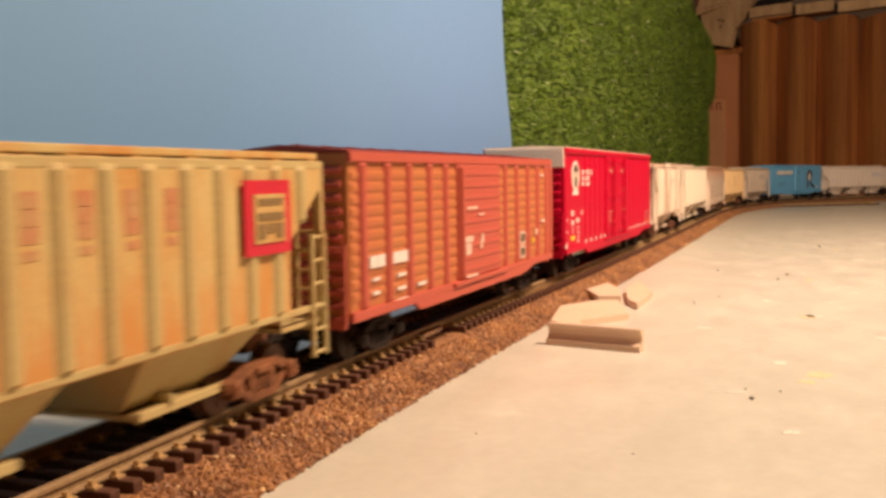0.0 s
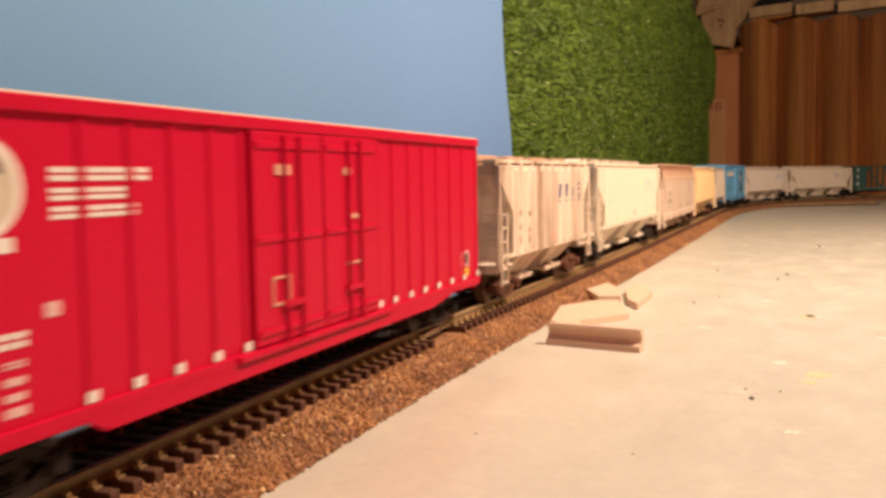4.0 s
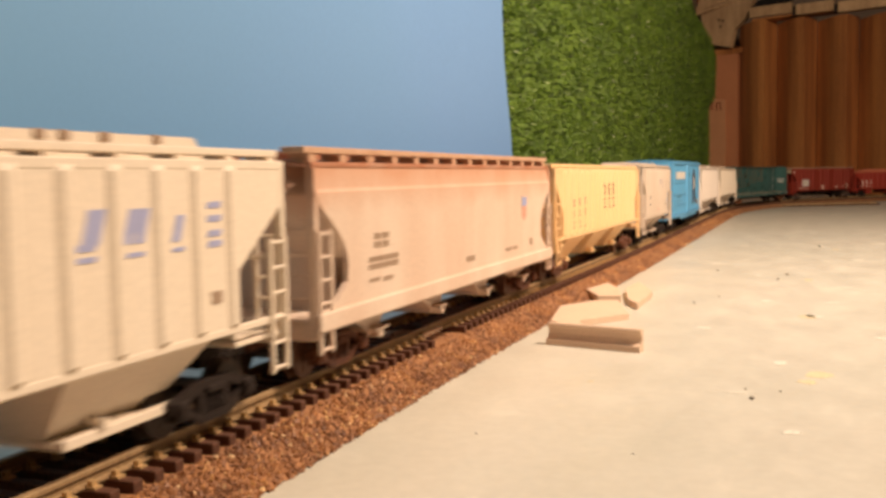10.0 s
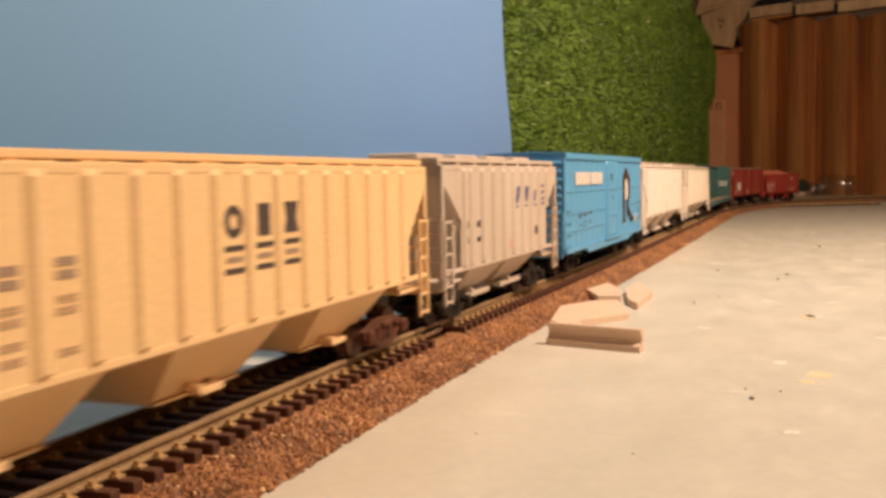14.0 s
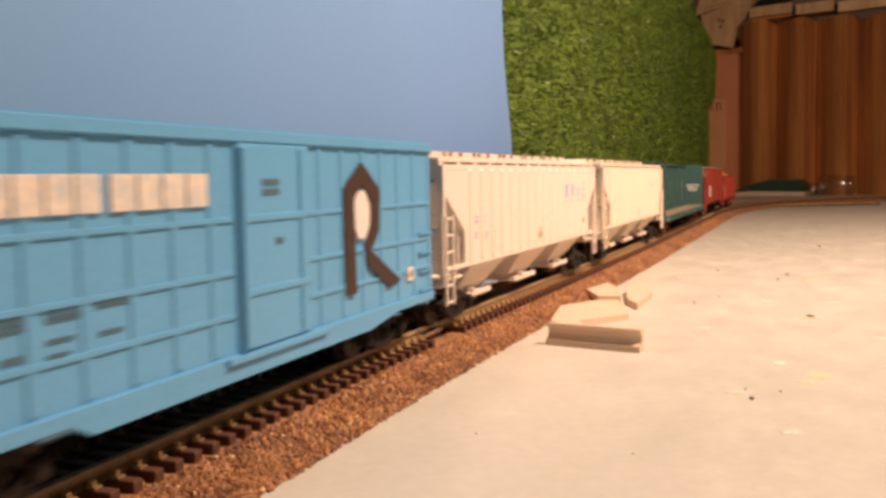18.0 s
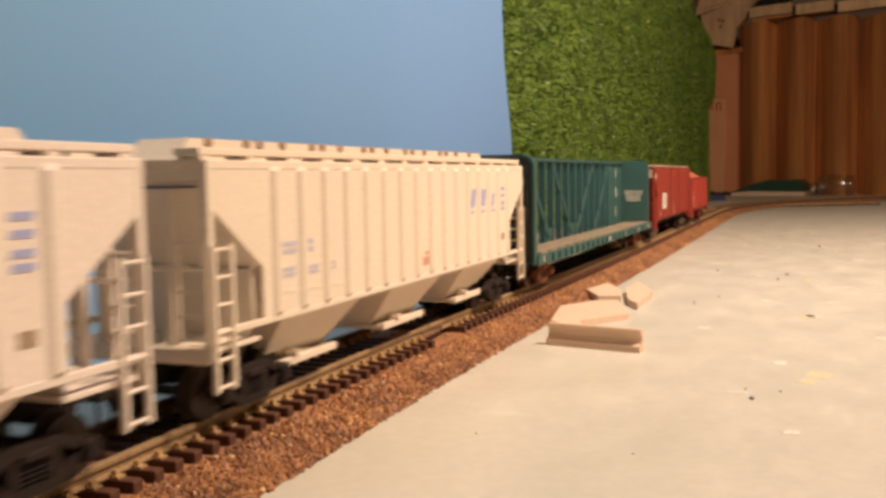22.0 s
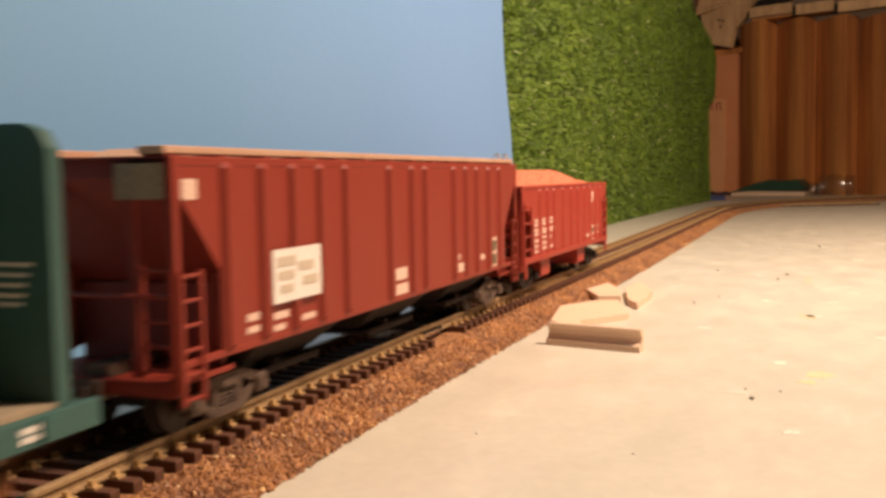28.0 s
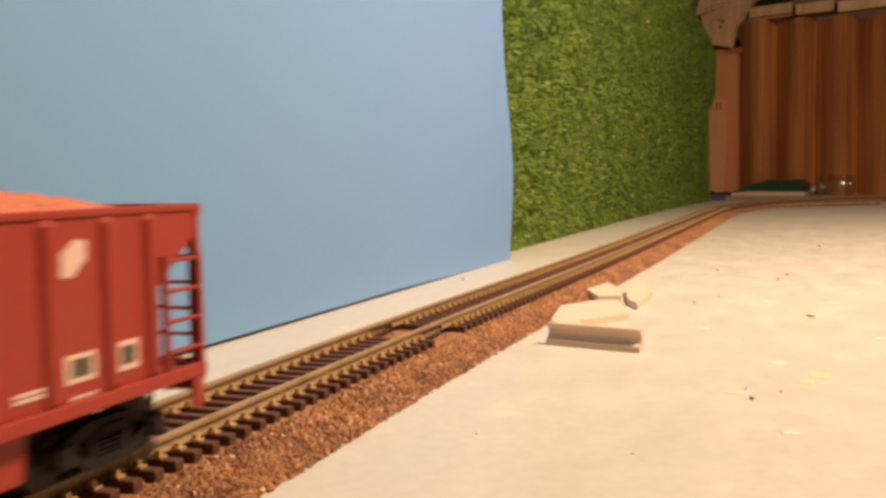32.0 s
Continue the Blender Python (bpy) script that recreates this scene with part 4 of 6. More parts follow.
# 3: bright red high boxcar
RP = [37.5, 47.7, 58, 68.8, 78.5] + [138, 147, 157.5, 167.5, 178, 189, 200]
root, L = boxcar("boxcar", 391.5, 605.6, M["red"], M["white"], M["darkmetal"], "bright red high boxcar with white marks along the sill", [1.0] + RP + [213], (80, 136), 55.0, 10.4, rib=1.6, endpanel=M["white"], doors=2, foot=M["inkwhite"], proud=0.45, ladders=False)
bm = B()
prism(bm, [(19.4 - L / 2 + 7.2 * math.cos(a), 43.2 + 6.5 * math.sin(a)) for a in [i * math.tau / 28 for i in range(28)]], "x", 17.0, 17.38)
part("round_emblem", bm, M["inkwhite"], root, "round white emblem")
bm = B()
prism(bm, [(19.4 - L / 2 + 6.0 * math.cos(a), 43.2 + 5.5 * math.sin(a)) for a in [i * math.tau / 28 for i in range(28)]], "x", 17.1, 17.46)
part("emblem_field", bm, M["grey2"], root, "grey inner disc")
bm = B()
prism(bm, [(19.4 - L / 2 + a, 43.2 + b) for a, b in ((-3.6, 2.6), (-2.6, 4.4), (-0.6, 5.0), (1.8, 4.6), (3.4, 3.0), (3.8, 1.6), (1.4, 1.9), (-1.0, 1.5), (-2.4, 1.9))], "x", 17.1, 17.54)
prism(bm, [(19.4 - L / 2 + 2.0 * math.cos(a), 40.6 + 2.3 * math.sin(a)) for a in [i * math.tau / 12 for i in range(12)]], "x", 17.1, 17.54)
part("emblem_figure", bm, M["ink"], root, "black mark in the emblem")
marks(root, L, 17.20, [(14.2, 24.6, 35.0, 36.9)] + glyphs(31.5, 52.5, 43.9, 45.8, 8, 0.12) + glyphs(31.5, 47, 41.3, 43.0, 7, 0.12) + glyphs(31.5, 49.5, 38.8, 40.5, 7, 0.12), M["inkwhite"])
marks(root, L, 17.20, glyphs(11, 16.6, 26.3, 28.4, 2, 0.2) + glyphs(11, 17, 22.2, 24.2, 3, 0.2) + glyphs(20.5, 26.5, 22.9, 24.9, 3, 0.2), M["inkwhite"])
marks(root, L, 17.20, glyphs(12, 16, 20.4, 21.3, 3, 0.2) + glyphs(22, 26, 20.4, 21.3, 3, 0.2) + [(12.4, 15.4, 19.0, 19.6), (22, 25.6, 18.2, 19.2), (22, 25.5, 16.2, 17.2), (22, 25.8, 14.2, 15.4), (2, 4.5, 24, 25.5), (2, 4.5, 19, 20.5), (2, 4.5, 14, 15.5), (29.6, 32.4, 26, 28), (198.8, 205.6, 16.8, 21.4)], M["faintwhite"], "lettering", "worn white lettering")
marks(root, L, 17.20, [(10.5, 17.5, 15.6, 17.6), (199, 205, 14, 16.2)], M["inkyellow"], "yellow_plate", "yellow plate")
marks(root, L, 17.30, [(200, 204.4, 17.6, 20.6)], M["ink"], "data_panel", "small black panel")
marks(root, L, 18.60, [(86, 93, 20, 20.5), (86, 93, 25, 25.5), (86, 86.5, 20, 25.5), (92.5, 93, 20, 25.5), (118, 126, 20, 20.5), (118, 126, 25, 25.5), (88, 94, 44.5, 46.5), (117, 121, 44.5, 46), (120, 124, 35, 36)], M["palered"])

# 4: dirty grey two-bay hopper
root, L = covered_hopper("covered_hopper", 628, 759, M["grey"], M["grey"], M["rusttruck"], "dirty grey two-bay covered hopper wagon with faded dark lettering", [18.6 + 10.7 * i for i in range(10)], bays=2, hatch="round", eave=47.0, sill=16.5, rib=2.8, hatchm=M["board"])
faded_logo(root, L, [78, 88.7, 99.3, 110.1], 33.4, M["inkblue"], "faded dark blue block lettering")
marks(root, L, 17.40, [(19, 25, 29.5, 31.5), (19, 25, 24.5, 26.5), (31, 37, 29.0, 31), (31.5, 36, 23, 25), (19, 24.5, 19.5, 22.5), (31.5, 35.5, 19.2, 22), (93, 97, 24, 26.5)], M["lock"], "data_lettering")
marks(root, L, 17.40, [(64.5, 69.5, 18.6, 21.4)], M["palered"], "red_mark")

# 5 and 10, 11: long three-bay hoppers


def long_hopper(front, rear, main, label):
    st = (rear - front - 41.0) / 15
    root, L = covered_hopper("covered_hopper", front, rear, main, main, M["darkmetal"], label, [22 + st * i for i in range(16)], rib=2.8, eave=46.9, sill=17.6, cut=(17.0, 27.5), proud=0.75, trough=51.6, drop=7.0)
    faded_logo(root, L, [22 + st * c - 0.3 for c in (11.5, 12.5, 13.5, 14.5)], 33.0, M["paleblue"], "pale blue block lettering")
    marks(root, L, 17.40, glyphs(24.2, 30, 29.2, 31.6, 3, 0.2) + glyphs(33.5, 36.5, 29, 31.6, 2, 0.2) + glyphs(24.4, 29, 24.6, 26.6, 3, 0.2) + glyphs(34, 38.5, 24.4, 26.2, 3, 0.2) + glyphs(43, 46, 24.4, 26.2, 2, 0.2), M["faintblue"], "data_lettering")
    marks(root, L, 17.40, [(24.4, 29, 21.6, 22.2), (33.6, 39, 21.2, 21.8), (43, 49, 20.8, 21.4)], main, "faint_lettering")
    marks(root, L, 17.40, [(95.5, 103.0, 20.4, 22.6), (97, 102, 23.2, 24.0)], M["palered"], "red_mark")
    marks(root, L, 17.40, [(22 + st * 14.5 - 1.6, 22 + st * 14.5 + 1.6, 22.6, 24.8)], M["lock"], "data_panel")
    part("end_stripe", box(B(), -14, 14, -L / 2 + 1.85, -L / 2 + 2.2, 42.4, 42.9), M["inkblue"], root, "thin blue line on the end sheet")


long_hopper(776.3, 970, M["cream"], "cream three-bay covered hopper wagon with pale blue lettering")

# 6: smooth rounded hopper with a rusty roof
root, L = car("covered_hopper", 982.5, 1172, "grey smooth-sided covered hopper wagon with rust washed down from its roof", "freight car")
h = L / 2
SEC = [(12.5, 11.5), (15.2, 15.5), (16.9, 22), (17.6, 28), (17.8, 34), (17.7, 40.4), (16.9, 41.2), (16.6, 44.2), (15.8, 46.6)]
bm = B()


def ring(y, shrink, zmin):
    right = [(x * shrink, max(z, zmin)) for x, z in SEC]
    return [(x, y, z) for x, z in right] + [(-x, y, z) for x, z in reversed(right)]


rings = [ring(-h + 2, 0.99, 40), ring(-h + 8, 1, 34), ring(-h + 14, 1, 27), ring(-h + 20, 1, 19), ring(-h + 26, 1, 13.5), ring(h - 26, 1, 13.5), ring(h - 20, 1, 19), ring(h - 14, 1, 27), ring(h - 8, 1, 34), ring(h - 2, 0.99, 40)]
rv = [[bm.verts.new(c) for c in r] for r in rings]
for a, b in zip(rv, rv[1:]):
    n = len(a)
    for i in range(n):
        bm.faces.new([a[i], a[(i + 1) % n], b[(i + 1) % n], b[i]])
bm.faces.new(rv[0])
bm.faces.new(rv[-1])
ob = part("hull", bm, M["upgrey"], root)
for p in ob.data.polygons:
    p.use_smooth = True
for k in (-1, 1):
    bm = B()
    OUT = [(-h, 40.8), (-h + 0.5, 40), (-h + 3, 37.6), (-h + 8, 34), (-h + 12.5, 30), (-h + 14.5, 26), (-h + 14.0, 21), (-h + 9, 17.4), (-h + 3, 15.6)]
    out2 = OUT + [(-y, z) for y, z in reversed(OUT)]
    prism(bm, [(y, z) for y, z in out2], "x", *sorted((k * 17.0, k * 18.2)))
    part("side_sheet", bm, M["upgrey"], root)
    bm = B()
    prism(bm, [(k * 16.0, 40.4), (k * 18.2, 40.4), (k * 17.5, 41.6), (k * 17.2, 46.4), (k * 16.0, 46.4)], "y", -h, h)
    part("upper_sheet", bm, M["upgrey"], root)
    part("side_sill", box(B(), *sorted((k * 16.6, k * 19.0)), -h, h, 11.4, 15.7, 0.6), M["upgrey"], root)
    part("top_chord", box(B(), *sorted((k * 16.2, k * 17.5)), -h, h, 46.0, 47.2, 0.3), M["uprust"], root)
    bm = box(B(), *sorted((k * 11.0, k * 16.5)), -h - 1, h + 1, 49.0, 50.4, 0.2)
    part("running_board", bm, M["board"], root)
    for i in range(14):
        y = -h + 3 + (L - 6) * i / 13
        part("board_bracket", box(B(), *sorted((k * 11.5, k * 16.2)), y - 1.6, y + 1.6, 46.5, 49.2), M["board"], root)
    for e in (-1, 1):
        part("corner_post", box(B(), *sorted((k * 16.4, k * 18.0)), *sorted((e * h, e * (h - 1.7))), 10, 46, 0.2), M["upgrey"], root)
        ladder(root, k * 18.2, e * (h - 0.9), e * (h - 6.0), 7.0, 33, M["upgrey"], 6)
part("roof", prism(B(), [(-17, 46.2), (-10, 48.0), (10, 48.0), (17, 46.2)], "y", -h, h), M["uprust"], root)
bm = B()
box(bm, -4.5, 4.5, -h + 14, h - 14, 47.6, 50.0, 0.4)
part("hatch", bm, M["uprust"], root)
for e in (-1, 1):
    part("end_platform", box(B(), -16.8, 16.8, *sorted((e * h, e * (h - 14))), 12.6, 14.4, 0.2), M["upgrey"], root)
    part("end_sill", box(B(), -16.8, 16.8, *sorted((e * h, e * (h - 2))), 9.8, 14.0, 0.2), M["upgrey"], root)
    part("end_web", box(B(), -15.0, 15.0, *sorted((e * (h - 14.6), e * (h - 13.8))), 14.2, 27.0), M["upgrey"], root)
    part("end_rail", tube(B(), (-17, e * (h - 0.5), 28), (17, e * (h - 0.5), 28), 0.5, 6), M["upgrey"], root)
    end_ladder(root, e * (h - 0.1), 10.8, 16.6, 13, 34, M["upgrey"], 5)
    coupler(root, L, e, M["rusttruck"])
    truck(root, e * (h - 19.5), M["rusttruck"])
for i in range(4):
    c = -h + 32 + (L - 64) * i / 3
    bm = B()
    prism(bm, [(c - 13, 14), (c + 3, 6.0), (c + 8, 6.0), (c + 13, 14)], "x", -13.2, 13.2)
    bay = part("discharge_bay", bm, M["upgrey"], root)
    part("outlet_gate", tube(box(B(), -12.4, 12.4, c + 2.4, c + 8.6, 5.2, 6.2, 0.2), (-15.2, c + 5.5, 6.0), (15.2, c + 5.5, 6.0), 1.3, 8), M["upgrey"], bay)
    part("chute_lip", box(B(), 12.8, 15.6, c + 2.0, c + 9.0, 6.6, 7.4, 0.2), M["upgrey"], bay)
marks(root, L, 18.20, glyphs(28, 37, 27.4, 30.8, 2, 0.2) + glyphs(25, 42, 22.5, 25.4, 6, 0.15) + [(25, 31, 19.6, 20.4), (33, 38, 19.2, 20.2), (92, 99, 18.4, 20), (131, 137, 18.6, 19.6), (139, 144, 18.6, 19.6), (160, 163, 18.6, 21)], M["lock"], "lettering", "faded dark lettering", 0.15)
marks(root, L, 18.20, [(150, 156, 33.0, 36.2)], M["paleblue"], "emblem", "blue top of a small shield", 0.15)
part("emblem_field", prism(B(), [(150.3 - h, 33.0), (150.5 - h, 30.2), (151.6 - h, 28.6), (153.1 - h, 28.0), (154.6 - h, 28.6), (155.6 - h, 30.2), (155.8 - h, 33.0)], "x", 18.0, 18.32), M["palered"], root, "faded red lower half of the shield")

# 7: pale yellow hopper
root, L = covered_hopper("covered_hopper", 1181, 1369, M["yellow"], M["yellow"], M["rusttruck"], "pale yellow three-bay covered hopper wagon with black lettering", [15.5 + 10.35 * i for i in range(16)], rib=2.9, eave=46.2, sill=17.8, cut=(13.0, 27.5), proud=0.8, trough=48.7, slot=0.7, flange=False)
marks(root, L, 17.40, [(u - 3.2, u + 3.2, z, z + 1.0) for u in (93.2, 103.5, 113.8) for z in (31.2, 27.2)], M["ink"], "lettering_bar", "black bar under the emblem")
bm = B()
for a in range(10):
    p = [(93.2 - L / 2 + r * math.cos(t), 36.4 + r * math.sin(t)) for r, t in ((1.4, a * 0.6283), (3.0, a * 0.6283), (3.0, (a + 1) * 0.6283), (1.4, (a + 1) * 0.6283))]
    prism(bm, p, "x", 17.1, 17.52)
part("emblem", bm, M["ink"], root, "black ring mark")
part("emblem", box(B(), 17.1, 17.52, 101.3 - L / 2, 105.7 - L / 2, 33.4, 39.4), M["ink"], root, "black block mark")
bm = B()
for k in (-1, 1):
    prism(bm, [(113.8 - L / 2 - 2.8, 36.4 + 3 * k), (113.8 - L / 2 + 2.8, 36.4 + 3 * k), (113.8 - L / 2 + 1.9, 36.4), (113.8 - L / 2 - 1.9, 36.4)], "x", 17.1, 17.52)
part("emblem", bm, M["ink"], root, "black waisted mark")
marks(root, L, 17.40, [(u - 2.6, u + 2.6, 29.2, 30.2) for u in (93.2, 103.5, 113.8)], M["lock"], "data_lettering", "grey-brown lettering")
marks(root, L, 17.40, [q for u, z in ((31.0, 30.0), (41.4, 30.4), (51.7, 30.8)) for q in glyphs(u - 1.9, u + 1.9, z, z + 3.0, 1, 0.0)], M["lock"], "data_lettering", "grey-brown lettering")
marks(root, L, 17.40, [q for u, zs in ((31.0, (27.0, 25.4, 22.6, 20.6)), (41.4, (27.2, 25.6, 22.6, 20.6)), (51.7, (27.6, 26.0, 20.4))) for z in zs for q in glyphs(u - 2.0, u + 2.2, z, z + 1.1, 3, 0.2)], M["fadedbrown"], "data_lettering", "faded brown lettering")

# 8: plain grey two-bay hopper
root, L = covered_hopper("covered_hopper", 1381, 1504.5, M["grey2"], M["grey2"], M["darkmetal"], "grey two-bay covered hopper wagon with dark blue lettering", [17.5] + [23.2 + 10.7 * i for i in range(9)], bays=2, hatch="round", eave=46.8, sill=16.5, rib=2.6)
faded_logo(root, L, [71.4, 82.1, 92.9, 103.6], 33.2, M["inkblue"], "dark blue block lettering")
marks(root, L, 17.40, [(17.5, 24, 28, 30), (17.5, 24, 23.5, 25.5), (29, 35, 28, 30), (29, 35, 23.5, 25), (93, 97, 22, 25)], M["ink"], "data_lettering")
marks(root, L, 17.40, [(62.5, 67.5, 19, 22)], M["palered"], "red_mark")

# 9: blue high boxcar
BP = [1.0] + [9 + 10.4 * i for i in range(7)] + [111 + 10.4 * i for i in range(6)] + [174]
root, L = boxcar("boxcar", 1519, 1694.5, M["blue"], M["blue"], M["darkmetal"], "sky-blue high boxcar with white lettering and a dark angular emblem", BP, (79.5, 105), 52.6, 10.5, rib=1.9, doors=1, proud=0.4, slim=True, barz=(23.5, 36.8))
for z in (19.8, 27.4, 36.8):
    bm = B()
    box(bm, 17.0, 17.62, -L / 2 + 1, -L / 2 + 78, z - 0.5, z + 0.5, 0.15)
    box(bm, 17.0, 17.62, -L / 2 + 106, L / 2 - 1, z - 0.5, z + 0.5, 0.15)
    part("side_band", bm, M["blue"], root)
for u in (0.8, L - 9.6):
    for z in (13.6, 18.6, 23.6, 28.6):
        part("grab_iron", tube(B(), (17.75, u - L / 2, z), (17.75, u + 8.8 - L / 2, z), 0.36, 6), M["blue"], root)
for u0, u1, n in ((16.6, 44.6, 5), (46.0, 70.6, 4)):
    w = (u1 - u0) / n
    for i in range(n):
        a, b = u0 + i * w, u0 + (i + 0.92) * w
        bm = B()
        box(bm, 17.4, 17.80, a - L / 2, b - L / 2, 39.3, 44.8, 0.15)
        part("lettering", bm, M["inkcream"], root, "worn cream block lettering")
marks(root, L, 17.30, glyphs(24, 30, 24.8, 26.6, 3, 0.15) + glyphs(33, 40.8, 25.2, 27.4, 4, 0.15) + glyphs(42.6, 50.2, 25.9, 27.9, 4, 0.15) + [(33, 38, 22.4, 23.0), (33, 37, 20.4, 21.0), (43, 48, 22, 22.6), (25, 29, 21, 21.8)], M["inkslate"], "data_lettering")
marks(root, L, 18.42, [(86.4, 92.4, 42.6, 43.8), (86.4, 92.4, 40.8, 42.0), (91, 93.4, 31.5, 32.8)], M["inkslate"], "door_lettering")
E0 = -L / 2 + 13.4
for a, b, c, d in (((108, 18), (113.4, 17.8), (112.8, 39.6), (107.8, 41.4)), ((107.8, 41.4), (112.6, 39.4), (117.1, 42.2), (117.3, 47.2)), ((117.3, 47.2), (117.1, 42.2), (121.4, 39.2), (127.0, 41)), ((127.0, 41), (121.4, 39.2), (121.4, 32), (126.2, 31.4)), ((126.2, 31.4), (121.4, 32), (118.2, 28.6), (121.5, 26.6)), ((118.2, 28.6), (119.4, 23.8), (131.8, 17.2), (139.0, 18.2))):
    part("emblem_stroke", prism(B(), [(E0 + p[0], p[1]) for p in (a, b, c, d)], "x", 17.5, 18.02), M["emblembrown"], root, "dark brown stroke of the angular emblem")
bm = B()
prism(bm, [(E0 + 116.9 + 4.5 * math.cos(a), 35.4 + 5.9 * math.sin(a)) for a in [i * math.tau / 8 + math.pi / 8 for i in range(8)]], "x", 17.5, 17.97)
part("emblem_field", bm, M["inkwhite"], root, "white centre of the emblem")
marks(root, L, 17.60, [(157.4, 161.6, 17.2, 20.6)], M["inkwhite"], "data_panel", "small white panel")
marks(root, L, 17.75, [(158.3, 160.7, 18.1, 19.8)], M["lock"], "panel_field")

long_hopper(1704.5, 1896, M["white"], "off-white three-bay covered hopper wagon with pale blue lettering")
long_hopper(1913.5, 2103.5, M["cream"], "creamy white three-bay covered hopper wagon coupled ahead of the green flatcar")

# 12: green centre-beam flatcar
root, L = car("centerbeam_flatcar", 2119, 2369, "empty dark green centre-beam flatcar with grey deck boards", "freight car")
h = L / 2
G = M["green"]
part("deck_frame", box(B(), -17.6, 17.6, -h, h, 11.0, 13.2, 0.3), G, root)
for k in (-1, 1):
    part("side_sill", box(B(), *sorted((k * 16.8, k * 18.4)), -h, h, 9.8, 13.8, 0.3), G, root)
    for i in range(24):
        y = -h + 10 + (L - 20) * i / 23
        part("stake_pocket", box(B(), *sorted((k * 18.0, k * 19.2)), y - 1.3, y + 1.3, 10.2, 13.4, 0.2), G, root)
for i in range(17):
    y = -h + 12 + (L - 24) * i / 16
    for k in (-1, 1):
        bm = B()
        prism(bm, [(k * 2.4, 13.1), (k * 17.4, 13.1), (k * 17.4, 14.5), (k * 2.4, 13.9)], "y", y - 5.2, y + 5.2)
        part("deck_riser", bm, M["deck"], root)
part("top_chord", box(B(), -2.2, 2.2, -h + 1, h - 1, 49.8, 51.3, 0.4), G, root)
for e in (-1, 1):
    y0, y1 = (-h - 3.0, -h + 0.8) if e < 0 else (h - 7.2, h - 4.8)
    bm = prism(B(), [(-17.6, 10.5), (17.6, 10.5), (17.6, 48.2), (16.2, 50.6), (13.6, 51.6), (-13.6, 51.6), (-16.2, 50.6), (-17.6, 48.2)], "y", y0, y1)
    bh = part("end_bulkhead", bm, G, root)
    # dark plate, ribs and ladder over the green bulkhead carry its shade as colour
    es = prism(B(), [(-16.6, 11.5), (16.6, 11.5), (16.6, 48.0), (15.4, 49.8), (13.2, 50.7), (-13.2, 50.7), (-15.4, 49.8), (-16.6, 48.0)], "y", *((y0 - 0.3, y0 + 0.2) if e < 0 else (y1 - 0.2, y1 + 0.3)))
    part("end_sheet", es, M["endshade"], bh, "end sheet with its shade put in as near-black green")
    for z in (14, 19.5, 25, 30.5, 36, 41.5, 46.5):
        part("bulkhead_rib", box(B(), -15.5, 15.5, *((y0 - 0.6, y0 + 0.1) if e < 0 else (y1 - 0.1, y1 + 0.6)), z - 0.9, z + 0.9, 0.3), M["endshade"], bh)
    part("web_panel", box(B(), -0.8, 0.8, *sorted((e * (h - 3.6), e * (h - 44))), 13, 50.0, 0.2), G, root)
    part("web_haunch", box(B(), -0.9, 0.9, *sorted((e * (h - 40), e * (h - 49))), 45.6, 50.0, 0.2), G, root)
    for u in (15, 26, 34, 43.2):
        part("web_rib", box(B(), -1.2, 1.2, *sorted((e * (h - u - 0.7), e * (h - u + 0.7))), 13, 50.0, 0.2), G, root)
    end_ladder(root, -h - 4.0 if e < 0 else h - 3.9, 8.5, 15, 13, 47, M["endshade"], 9)
    coupler(root, L, e, M["darkmetal"])
    truck(root, e * (h - 24), M["orangetruck"])
    for u0, z0, u1, z1 in ((46.5, 47.0, 77.5, 15.2), (85, 48.5, 119.0, 15.2)):
        dx, dz = u1 - u0, z1 - z0
        n = math.hypot(dx, dz)
        px_, pz_ = -dz / n * 1.0, dx / n * 1.0
        q = [(u0 + px_, z0 + pz_), (u1 + px_, z1 + pz_), (u1 - px_, z1 - pz_), (u0 - px_, z0 - pz_)]
        part("diagonal_brace", prism(B(), [(e * (h - a), b) for a, b in q], "x", 0.2, 1.1), G, root)
        bm = prism(B(), [(e * (h - u1 + 3.4), 13), (e * (h - u1 - 5.8), 13), (e * (h - u1 - 5.8), 19.5), (e * (h - u1 - 1), 19.5)], "x", -0.6, 1.0)
        part("gusset", bm, G, root)
        bm = prism(B(), [(e * (h - u0 + 3.0), 50), (e * (h - u0 - 5.0), 50), (e * (h - u0 - 4), 46.4), (e * (h - u0 + 1), 44.8)], "x", -0.6, 1.0)
        part("gusset", bm, G, root)
for i in range(11):
    y = -h + 55.6 + 13.9 * i
    part("center_post", box(B(), -1.5, 1.5, y - 0.75, y + 0.75, 13, 50.0, 0.2), G, root)
part("center_sill", box(B(), -4, 4, -h + 6, h - 6, 6.5, 11.2, 0.3), M["darkmetal"], root)
rw = random.Random(8)
for z0, z1 in ((42.2, 47.2), (30.2, 35.6), (17.8, 24.2)):
    n = 4
    for i in range(n):
        z = z0 + (z1 - z0) * i / n
        for u in (21.3, L - 26.5):
            marks(root, L, 0.82, [(u + rw.uniform(0, 0.7), u + rw.uniform(3.4, 5.2), z + 0.1, z + (z1 - z0) / n * 0.85)], M["inkwhite"], "lettering", "worn white lettering on the web")
for u in (9.5, 52, 62, 92, 128, 170, 206, 238):
    marks(root, L, 18.4, glyphs(u - 2.4, u + 2.4, 10.8, 12.8, 2, 0.15), M["inkwhite"], "sill_lettering", "small worn white lettering")
